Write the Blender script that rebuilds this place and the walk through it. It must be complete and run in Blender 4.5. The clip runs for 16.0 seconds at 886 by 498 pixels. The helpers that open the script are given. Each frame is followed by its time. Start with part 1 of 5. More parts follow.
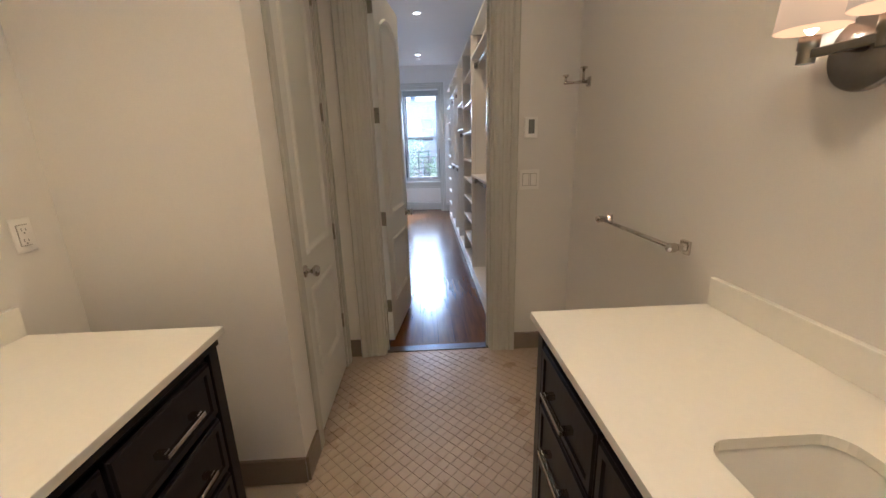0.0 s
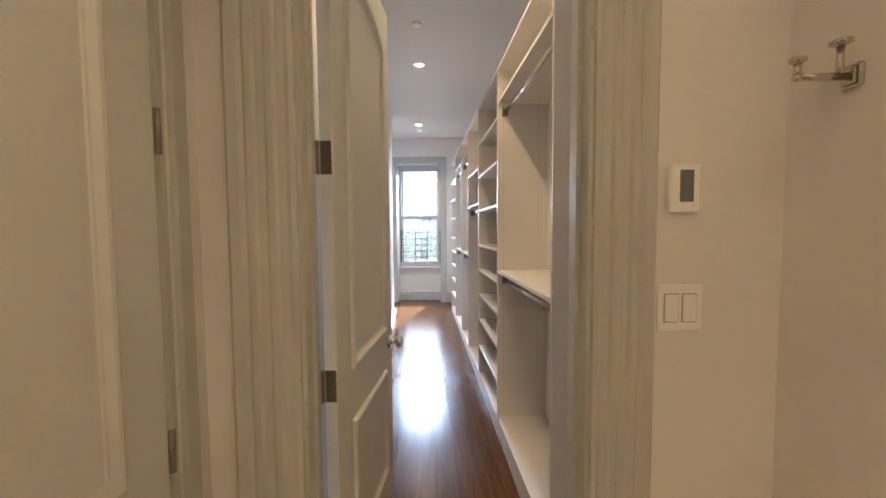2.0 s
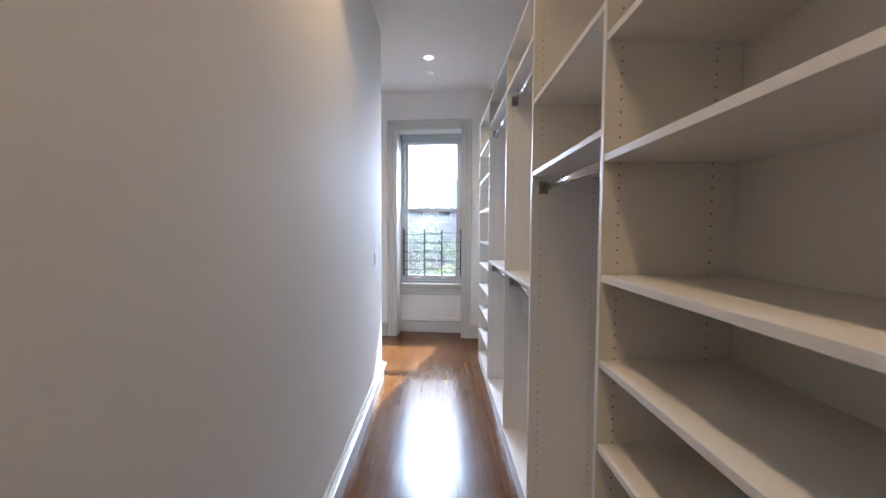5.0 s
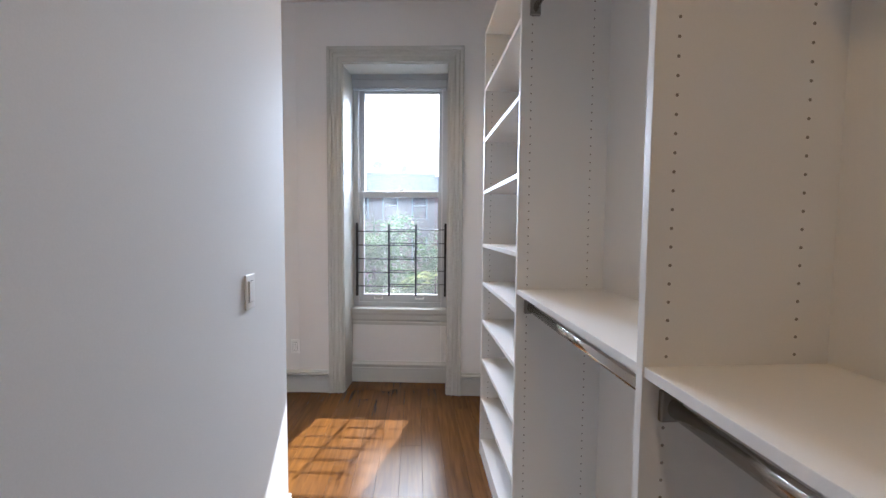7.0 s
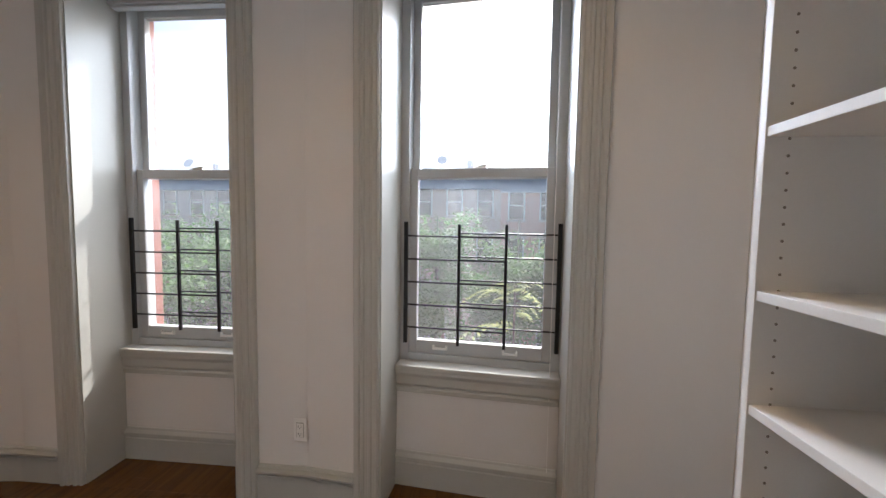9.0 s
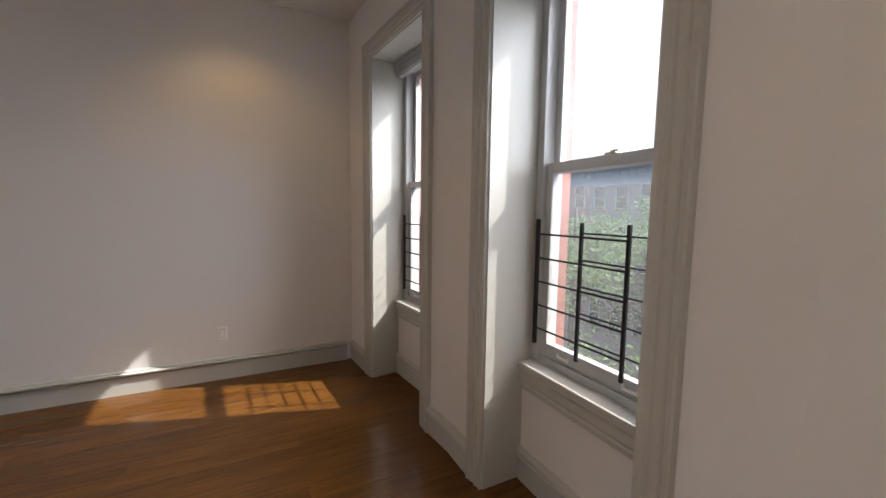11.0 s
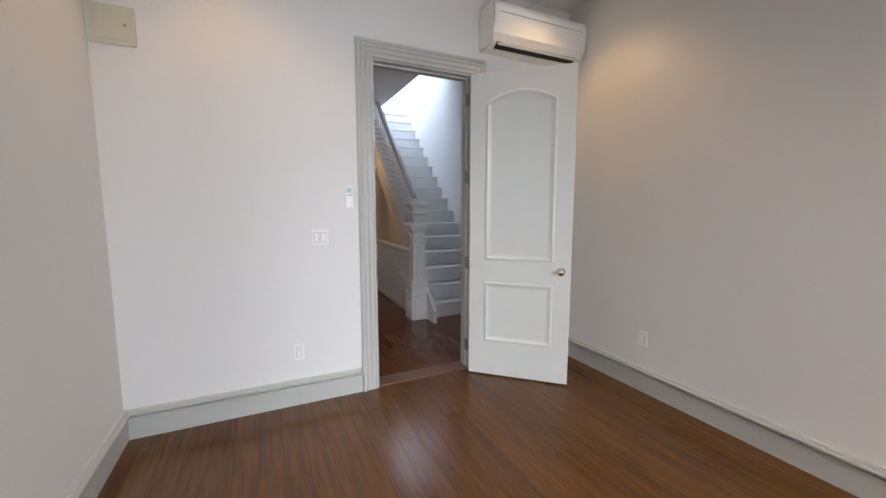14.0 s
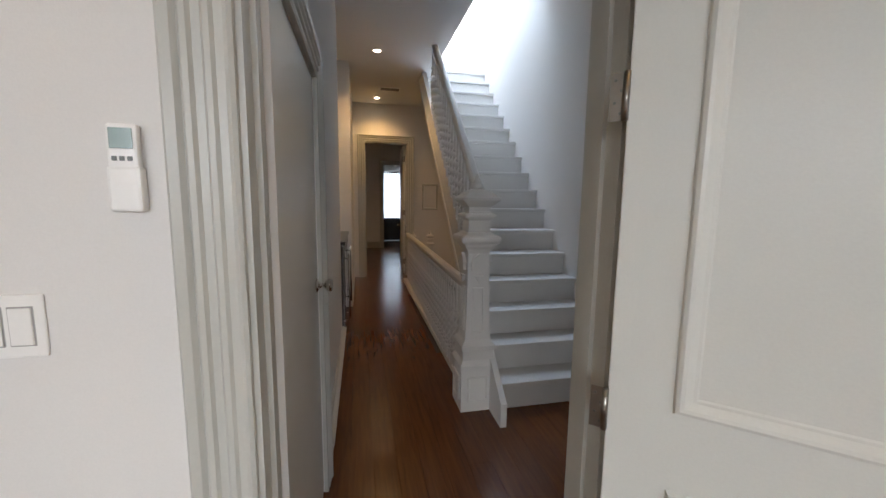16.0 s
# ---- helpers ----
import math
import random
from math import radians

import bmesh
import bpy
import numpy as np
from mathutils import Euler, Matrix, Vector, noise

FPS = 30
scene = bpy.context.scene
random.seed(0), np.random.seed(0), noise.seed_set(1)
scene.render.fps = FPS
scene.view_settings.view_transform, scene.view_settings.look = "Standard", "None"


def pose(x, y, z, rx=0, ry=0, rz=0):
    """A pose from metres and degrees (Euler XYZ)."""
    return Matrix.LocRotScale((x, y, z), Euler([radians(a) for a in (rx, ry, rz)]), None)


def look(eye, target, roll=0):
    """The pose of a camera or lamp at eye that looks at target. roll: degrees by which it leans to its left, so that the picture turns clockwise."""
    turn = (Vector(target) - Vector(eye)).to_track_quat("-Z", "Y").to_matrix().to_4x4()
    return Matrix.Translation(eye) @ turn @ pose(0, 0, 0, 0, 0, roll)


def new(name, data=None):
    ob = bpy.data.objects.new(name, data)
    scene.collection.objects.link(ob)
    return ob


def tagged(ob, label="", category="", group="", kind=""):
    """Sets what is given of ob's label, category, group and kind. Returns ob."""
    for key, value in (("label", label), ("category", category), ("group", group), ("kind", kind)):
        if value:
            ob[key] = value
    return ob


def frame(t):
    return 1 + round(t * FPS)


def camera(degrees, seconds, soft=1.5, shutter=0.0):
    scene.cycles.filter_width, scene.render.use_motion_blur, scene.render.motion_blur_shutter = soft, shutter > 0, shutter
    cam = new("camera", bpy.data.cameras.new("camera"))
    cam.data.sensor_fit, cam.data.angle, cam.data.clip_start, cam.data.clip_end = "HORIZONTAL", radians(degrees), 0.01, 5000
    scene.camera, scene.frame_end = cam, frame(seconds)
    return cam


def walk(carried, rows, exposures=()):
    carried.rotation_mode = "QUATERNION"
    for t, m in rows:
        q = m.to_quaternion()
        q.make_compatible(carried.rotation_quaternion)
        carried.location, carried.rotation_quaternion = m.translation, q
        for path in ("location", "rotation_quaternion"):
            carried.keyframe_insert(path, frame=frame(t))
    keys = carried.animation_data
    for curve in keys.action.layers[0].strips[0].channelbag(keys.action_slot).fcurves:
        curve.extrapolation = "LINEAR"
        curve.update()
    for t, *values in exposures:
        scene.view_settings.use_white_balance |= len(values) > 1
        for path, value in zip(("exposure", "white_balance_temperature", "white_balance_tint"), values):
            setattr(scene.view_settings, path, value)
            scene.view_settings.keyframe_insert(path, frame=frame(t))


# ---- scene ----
cam = camera(98.9, 16.0)
PATH = [
    (0, (1.176, -8.919, 1.416), (1.258, -6.988, 0.902), -1.6),
    (0.5, (1.144, -8.68, 1.403), (1.208, -6.693, 1.184), -1.3),
    (1, (1.145, -8.314, 1.408), (1.188, -6.322, 1.24), -0.8),
    (1.5, (1.191, -7.861, 1.427), (1.307, -5.869, 1.287), -0.6),
    (2, (1.153, -7.384, 1.424), (1.271, -5.39, 1.316), -0.4),
    (2.5, (1.179, -6.972, 1.421), (1.279, -4.976, 1.326), -0.5),
    (3, (1.23, -6.595, 1.442), (1.319, -4.598, 1.354), -0.8),
    (3.5, (1.219, -6.213, 1.451), (1.307, -4.217, 1.362), -0.2),
    (4, (1.255, -5.799, 1.43), (1.332, -3.803, 1.338), -0.3),
    (4.5, (1.275, -5.363, 1.435), (1.321, -3.366, 1.333), -0.3),
    (4.7, (1.263, -5.196, 1.413), (1.275, -3.198, 1.312), 0.2),
    (6.8, (1.271, -3.321, 1.364), (1.405, -1.328, 1.257), 0.6),
    (7, (1.284, -3.141, 1.374), (1.429, -1.15, 1.261), 0.5),
    (7.5, (1.244, -2.733, 1.376), (1.388, -0.743, 1.249), 0.7),
    (8, (1.216, -2.374, 1.392), (1.351, -0.383, 1.268), 0.9),
    (8.2, (1.207, -2.241, 1.386), (1.348, -0.249, 1.271), 1.1),
    (10.3, (0.894, -1.124, 1.425), (-0.427, 0.366, 1.241), 0.4),
    (10.5, (0.83, -1.09, 1.409), (-0.638, 0.257, 1.235), 0.8),
    (11, (0.664, -0.997, 1.441), (-1.115, -0.105, 1.246), 0.7),
    (11.5, (0.535, -0.958, 1.46), (-1.447, -0.81, 1.241), 0.4),
    (12, (0.44, -0.898, 1.438), (-1.449, -1.52, 1.229), 0.2),
    (12.5, (0.318, -0.951, 1.417), (-1.353, -2.03, 1.212), 0.2),
    (13, (0.11, -1.064, 1.404), (-1.316, -2.452, 1.202), 0.2),
    (13.5, (-0.109, -1.271, 1.422), (-1.255, -2.894, 1.192), 0.1),
    (14, (-0.376, -1.651, 1.408), (-1.228, -3.448, 1.188), 0.0),
    (14.5, (-0.705, -2.07, 1.41), (-1.502, -3.891, 1.188), -0.1),
    (15, (-0.975, -2.579, 1.413), (-1.619, -4.459, 1.191), 0.0),
    (15.5, (-1.216, -3.091, 1.404), (-1.791, -4.99, 1.155), 0.2),
    (16, (-1.349, -3.638, 1.426), (-1.774, -5.576, 1.175), 0.7),
]
EXPO = [(0, 2.0, 4600, 10), (1, 2.15, 4700, 10), (2, 2.4, 5150, 10), (3, 2.35, 5300, 10), (4, 2.2, 5150, 10), (4.7, 2.1, 5050, 10), (7, 1.62, 5300, 10), (8.2, 1.26, 5600, 10), (10.3, 0.95, 6100, 12), (11.5, 1.1, 6050, 12), (12.5, 1.52, 6050, 11), (14, 1.62, 5950, 10), (15, 1.45, 5900, 10), (16, 1.42, 6400, 10)]
walk(cam, [(t, look(eye, target, roll)) for t, eye, target, roll in PATH], EXPO)

# ---- world, sun, large lights ----
SUN = Vector((-0.30, -0.96, -1.0)).normalized()
world = bpy.data.worlds.new("world")
scene.world = world
world.use_nodes = True
wn = world.node_tree.nodes
sky = wn.new("ShaderNodeTexSky")
sky.sky_type = 'NISHITA'
sky.sun_disc = False
sky.sun_elevation = math.asin(-SUN.z)
sky.sun_rotation = math.atan2(-SUN.x, -SUN.y)
sky.air_density, sky.dust_density, sky.ozone_density = 1.0, 8.0, 0.5
wn["Background"].inputs[1].default_value = 0.15
world.node_tree.links.new(sky.outputs[0], wn["Background"].inputs[0])


def lamp(name, kind, m, power, colour=(1, 1, 1), size=0.1, size_y=None, spot=None):
    d = bpy.data.lights.new(name, kind)
    d.energy, d.color = power, colour
    if kind == 'AREA':
        d.size = size
        if size_y:
            d.shape, d.size_y = 'RECTANGLE', size_y
    elif kind == 'SUN':
        d.angle = size
    else:
        d.shadow_soft_size = size
        if kind == 'SPOT':
            d.spot_size, d.spot_blend = radians(spot or 110), 0.6
    ob = new(name, d)
    ob.matrix_world = m
    return ob


lamp("sun", 'SUN', look((0, 0, 20), Vector((0, 0, 20)) + SUN), 5.0, (1.0, 0.93, 0.82), radians(0.6))
WARM = (1.0, 0.59, 0.23)

# ---- materials ----


def material(name, colour, rough=0.5, metal=0.0, var=0.06, scale=6.0, fine=90.0, bump=0.02, coat=0.0, spec=0.5, stretch=(1, 1, 1), rand=0.0, trans=0.0):
    m = bpy.data.materials.new(name)
    m.use_nodes = True
    nt = m.node_tree
    b = nt.nodes["Principled BSDF"]
    b.inputs["Roughness"].default_value = rough
    b.inputs["Metallic"].default_value = metal
    b.inputs["Specular IOR Level"].default_value = spec
    b.inputs["Coat Weight"].default_value = coat
    b.inputs["Coat Roughness"].default_value = 0.08
    b.inputs["Transmission Weight"].default_value = trans
    co = nt.nodes.new("ShaderNodeTexCoord")
    mp = nt.nodes.new("ShaderNodeMapping")
    mp.inputs["Scale"].default_value = stretch
    nt.links.new(co.outputs["Object"], mp.inputs[0])
    n1, n2 = nt.nodes.new("ShaderNodeTexNoise"), nt.nodes.new("ShaderNodeTexNoise")
    n1.inputs["Scale"].default_value, n2.inputs["Scale"].default_value = scale, fine
    n1.inputs["Detail"].default_value, n2.inputs["Detail"].default_value = 4, 3
    for n in (n1, n2):
        nt.links.new(mp.outputs[0], n.inputs["Vector"])
    mix = nt.nodes.new("ShaderNodeMath")
    mix.operation = 'ADD'
    nt.links.new(n1.outputs[0], mix.inputs[0])
    nt.links.new(n2.outputs[0], mix.inputs[1])
    last = mix.outputs[0]
    if rand:
        oi = nt.nodes.new("ShaderNodeObjectInfo")
        ma = nt.nodes.new("ShaderNodeMath")
        ma.operation, ma.inputs[1].default_value = 'MULTIPLY_ADD', rand
        nt.links.new(oi.outputs["Random"], ma.inputs[0])
        nt.links.new(last, ma.inputs[2])
        last = ma.outputs[0]
    ramp = nt.nodes.new("ShaderNodeMapRange")
    ramp.inputs["From Min"].default_value, ramp.inputs["From Max"].default_value = 0.6, 1.4 + rand
    ramp.inputs["To Min"].default_value, ramp.inputs["To Max"].default_value = 1 - var, 1 + var
    nt.links.new(last, ramp.inputs[0])
    sc = nt.nodes.new("ShaderNodeVectorMath")
    sc.operation = 'SCALE'
    sc.inputs[0].default_value = colour[:3]
    nt.links.new(ramp.outputs[0], sc.inputs["Scale"])
    nt.links.new(sc.outputs[0], b.inputs["Base Color"])
    if bump:
        bp = nt.nodes.new("ShaderNodeBump")
        bp.inputs["Strength"].default_value, bp.inputs["Distance"].default_value = 0.5, bump * 0.1
        nt.links.new(n2.outputs[0], bp.inputs["Height"])
        nt.links.new(bp.outputs[0], b.inputs["Normal"])
        rr = nt.nodes.new("ShaderNodeMapRange")
        rr.inputs["To Min"].default_value, rr.inputs["To Max"].default_value = rough * 0.8, min(1, rough * 1.25)
        nt.links.new(n1.outputs[0], rr.inputs[0])
        nt.links.new(rr.outputs[0], b.inputs["Roughness"])
    return m


def glow(name, colour, strength):
    m = bpy.data.materials.new(name)
    m.use_nodes = True
    b = m.node_tree.nodes["Principled BSDF"]
    b.inputs["Base Color"].default_value = (0.8, 0.8, 0.8, 1)
    b.inputs["Emission Color"].default_value = (*colour, 1)
    b.inputs["Emission Strength"].default_value = strength
    return m


def glass_material(name, tint=(1, 1, 1)):
    m = bpy.data.materials.new(name)
    m.use_nodes = True
    nt = m.node_tree
    nt.nodes.remove(nt.nodes["Principled BSDF"])
    tr, gl, mx, fr = (nt.nodes.new(k) for k in ("ShaderNodeBsdfTransparent", "ShaderNodeBsdfGlossy", "ShaderNodeMixShader", "ShaderNodeLayerWeight"))
    tr.inputs[0].default_value = (*tint, 1)
    gl.inputs["Roughness"].default_value = 0.02
    fr.inputs[0].default_value = 0.5
    pw, ad = nt.nodes.new("ShaderNodeMath"), nt.nodes.new("ShaderNodeMath")
    pw.operation, pw.inputs[1].default_value = 'POWER', 5.0
    ad.operation, ad.inputs[1].default_value, ad.inputs[2].default_value = 'MULTIPLY_ADD', 0.9, 0.05
    nt.links.new(fr.outputs["Facing"], pw.inputs[0])
    nt.links.new(pw.outputs[0], ad.inputs[0])
    nt.links.new(ad.outputs[0], mx.inputs[0])
    nt.links.new(tr.outputs[0], mx.inputs[1])
    nt.links.new(gl.outputs[0], mx.inputs[2])
    # a thin pale film that stands in for haze and glare over the view
    veil, film = nt.nodes.new("ShaderNodeBsdfTranslucent"), nt.nodes.new("ShaderNodeMixShader")
    veil.inputs[0].default_value = (0.8, 0.82, 0.84, 1)
    film.inputs[0].default_value = 0.03
    nt.links.new(mx.outputs[0], film.inputs[1])
    nt.links.new(veil.outputs[0], film.inputs[2])
    nt.links.new(film.outputs[0], nt.nodes["Material Output"].inputs[0])
    return m


def wood_floor(name, dark, light):
    """Varnished oak: long grain lines, cathedral figure, scuffs in the varnish."""
    m = bpy.data.materials.new(name)
    m.use_nodes = True
    nt = m.node_tree
    b = nt.nodes["Principled BSDF"]
    b.inputs["Specular IOR Level"].default_value = 0.36
    co, oi = nt.nodes.new("ShaderNodeTexCoord"), nt.nodes.new("ShaderNodeObjectInfo")
    add = nt.nodes.new("ShaderNodeVectorMath")
    add.operation = 'MULTIPLY_ADD'
    add.inputs[1].default_value = (37, 19, 7)
    nt.links.new(oi.outputs["Random"], add.inputs[0])
    nt.links.new(co.outputs["Object"], add.inputs[2])

    def noise(stretch, scale, detail, twist, source):
        mp, n = nt.nodes.new("ShaderNodeMapping"), nt.nodes.new("ShaderNodeTexNoise")
        mp.inputs["Scale"].default_value = stretch
        n.inputs["Scale"].default_value, n.inputs["Detail"].default_value, n.inputs["Distortion"].default_value = scale, detail, twist
        nt.links.new(source, mp.inputs[0])
        nt.links.new(mp.outputs[0], n.inputs["Vector"])
        return n.outputs[0]

    def blend(value, part, onto):
        n = nt.nodes.new("ShaderNodeMath")
        n.operation, n.inputs[1].default_value = 'MULTIPLY_ADD', part
        nt.links.new(value, n.inputs[0])
        nt.links.new(onto, n.inputs[2])
        return n.outputs[0]

    grain = noise((14, 0.9, 1), 3.0, 5, 0.6, add.outputs[0])
    fine = noise((14, 0.5, 1), 24.0, 4, 0.2, add.outputs[0])
    figure = noise((5, 0.35, 1), 2.2, 2, 1.4, add.outputs[0])
    big = noise((1, 1, 1), 0.9, 3, 0.0, co.outputs["Object"])
    scuff = noise((1.6, 0.7, 1), 3.5, 6, 1.0, co.outputs["Object"])
    rings = nt.nodes.new("ShaderNodeMath")
    rings.operation, rings.inputs[1].default_value = 'PINGPONG', 0.07
    nt.links.new(figure, rings.inputs[0])
    v = blend(rings.outputs[0], 1.1, grain)
    v = blend(fine, 0.22, v)
    v = blend(oi.outputs["Random"], 0.16, v)
    v = blend(big, 0.30, v)
    cr = nt.nodes.new("ShaderNodeValToRGB")
    cr.color_ramp.elements[0].position, cr.color_ramp.elements[0].color = 0.40, (*dark, 1)
    cr.color_ramp.elements[1].position, cr.color_ramp.elements[1].color = 1.0, (*light, 1)
    half = nt.nodes.new("ShaderNodeMath")
    half.operation, half.inputs[1].default_value = 'MULTIPLY', 0.85
    nt.links.new(v, half.inputs[0])
    nt.links.new(half.outputs[0], cr.inputs[0])
    nt.links.new(cr.outputs[0], b.inputs["Base Color"])
    rr = nt.nodes.new("ShaderNodeMapRange")
    rr.inputs["From Min"].default_value, rr.inputs["From Max"].default_value = 0.35, 0.85
    rr.inputs["To Min"].default_value, rr.inputs["To Max"].default_value = 0.15, 0.25
    nt.links.new(blend(fine, 0.25, scuff), rr.inputs[0])
    nt.links.new(rr.outputs[0], b.inputs["Roughness"])
    bp = nt.nodes.new("ShaderNodeBump")
    bp.inputs["Strength"].default_value, bp.inputs["Distance"].default_value = 0.10, 0.0008
    nt.links.new(fine, bp.inputs["Height"])
    nt.links.new(bp.outputs[0], b.inputs["Normal"])
    return m


def leafy(name, colour, through_part, var):
    """A thin surface that lets part of the light through."""
    m = material(name, colour, 0.6, var=var, scale=1.2, fine=9, bump=0)
    nt = m.node_tree
    tl, mx = nt.nodes.new("ShaderNodeBsdfTranslucent"), nt.nodes.new("ShaderNodeMixShader")
    b = nt.nodes["Principled BSDF"]
    nt.links.new(b.inputs["Base Color"].links[0].from_socket, tl.inputs[0])
    mx.inputs[0].default_value = through_part
    nt.links.new(b.outputs[0], mx.inputs[1])
    nt.links.new(tl.outputs[0], mx.inputs[2])
    nt.links.new(mx.outputs[0], nt.nodes["Material Output"].inputs[0])
    return m


WALL = material("wall_paint", (0.77, 0.752, 0.722), 0.8, var=0.03, scale=1.2, fine=260, bump=0.003)
CEIL = material("ceiling_paint", (0.80, 0.79, 0.77), 0.7, var=0.02, scale=1.0, fine=200, bump=0.008)
TRIM = material("trim_paint", (0.52, 0.518, 0.475), 0.35, var=0.03, scale=3, fine=120, bump=0.006)
DOORP = material("door_paint", (0.70, 0.705, 0.66), 0.35, var=0.025, scale=3, fine=150, bump=0.006)
STAIRP = material("stair_paint", (0.72, 0.70, 0.665), 0.3, var=0.04, scale=4, fine=120, bump=0.006)
MELA = material("white_melamine", (0.80, 0.78, 0.74), 0.4, var=0.02, scale=2, fine=300, bump=0.004)
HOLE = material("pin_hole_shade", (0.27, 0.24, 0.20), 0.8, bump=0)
CHROME = material("polished_nickel", (0.62, 0.58, 0.53), 0.16, 1.0, var=0.05, bump=0.002)
NICKEL = material("satin_nickel", (0.31, 0.29, 0.26), 0.3, 1.0, var=0.06, bump=0.003)
BLACK = material("black_iron", (0.012, 0.012, 0.013), 0.4, 0.3, var=0.2, bump=0.01)
QUARTZ = material("white_quartz", (0.85, 0.84, 0.79), 0.18, var=0.02, scale=3, fine=60, bump=0.0015)
ESPRESSO = material("espresso_lacquer", (0.008, 0.007, 0.009), 0.3, var=0.25, scale=5, fine=60, bump=0.006, spec=0.22, stretch=(1, 1, 0.2))
PORCELAIN = material("porcelain", (0.78, 0.77, 0.74), 0.08, var=0.01, bump=0)
PLATE = material("plate_plastic", (0.87, 0.86, 0.83), 0.3, var=0.02, bump=0.001)
GAP = material("plate_joint_shade", (0.38, 0.37, 0.35), 0.6, var=0.02, bump=0)
GREYP = material("grey_plastic", (0.16, 0.17, 0.17), 0.35, var=0.05, bump=0.001)
VINYL = material("window_vinyl", (0.50, 0.51, 0.51), 0.35, var=0.03, bump=0.002)
BLIND = material("blind_fabric", (0.42, 0.44, 0.45), 0.8, var=0.08, fine=400, bump=0.02)
BROWNSTONE = material("brownstone", (0.30, 0.12, 0.09), 0.85, var=0.15, scale=8, fine=80, bump=0.1)
OAK = wood_floor("dark_oak_floor", (0.050, 0.0180, 0.0034), (0.145, 0.060, 0.0110))
OAKH = wood_floor("red_oak_hall_floor", (0.075, 0.0225, 0.0070), (0.170, 0.056, 0.0150))
DARKOAK = material("dark_threshold", (0.035, 0.016, 0.008), 0.3, var=0.25, scale=4, fine=40, stretch=(1, 8, 1), bump=0.02)
OAKT = material("oak_threshold", (0.15, 0.065, 0.03), 0.3, var=0.25, scale=4, fine=40, stretch=(1, 8, 1), bump=0.02)
TILE = material("beige_marble_tile", (0.40, 0.33, 0.27), 0.28, var=0.12, scale=7, fine=60, bump=0.006, rand=0.6)
GROUT = material("tile_grout", (0.34, 0.285, 0.235), 0.7, var=0.1, fine=150, bump=0.03)
SUBFLOOR = material("subfloor_shade", (0.05, 0.03, 0.02), 0.9, var=0.1, bump=0)
TILEBASE = material("taupe_tile_base", (0.22, 0.18, 0.15), 0.35, var=0.08, bump=0.005)
SHADE = glow("linen_shade", (1.0, 0.6, 0.3), 0.12)
SHADE.node_tree.nodes["Principled BSDF"].inputs["Base Color"].default_value = (0.74, 0.60, 0.43, 1)
BULB = glow("warm_bulb", (1.0, 0.75, 0.45), 20.0)
CANLIT = glow("lit_downlight", (1.0, 0.86, 0.66), 14.0)
GLASS = glass_material("window_glass", (0.95, 0.97, 0.98))
DARKWOOD = material("dark_door_wood", (0.02, 0.014, 0.012), 0.35, var=0.2, bump=0.01)
STONE_TOP = material("dark_stone_top", (0.03, 0.03, 0.032), 0.15, var=0.3, scale=20, bump=0.001)
STEEL = material("wine_cooler_steel", (0.30, 0.30, 0.31), 0.25, 1.0, var=0.05, bump=0.002)
DARKGLASS = material("dark_appliance_glass", (0.01, 0.01, 0.012), 0.06, var=0.1, bump=0)
SHEER = leafy("sheer_curtain", (0.85, 0.88, 0.92), 0.6, 0.05)
BRICK = material("far_brick", (0.46, 0.25, 0.21), 0.85, var=0.2, scale=1.5, fine=14, bump=0.1)
SLATE = material("far_cornice", (0.36, 0.39, 0.45), 0.7, var=0.15, scale=2, fine=20, bump=0.05)
LINTEL = material("far_lintel", (0.38, 0.30, 0.26), 0.8, var=0.1, scale=2, bump=0.05)
LEAF = leafy("leaf_green", (0.11, 0.20, 0.055), 0.5, 0.5)
YOUNG = leafy("young_leaf", (0.30, 0.36, 0.05), 0.5, 0.3)
BARK = material("tree_bark", (0.09, 0.07, 0.055), 0.9, var=0.3, scale=3, fine=20, bump=0.2, stretch=(3, 3, 0.6))
ASPHALT = material("street_asphalt", (0.05, 0.05, 0.052), 0.85, var=0.15, scale=0.5, fine=30, bump=0.05)
PAVE = material("street_pavement", (0.28, 0.27, 0.25), 0.85, var=0.1, scale=0.6, fine=20, bump=0.05)

# ---- mesh helpers ----


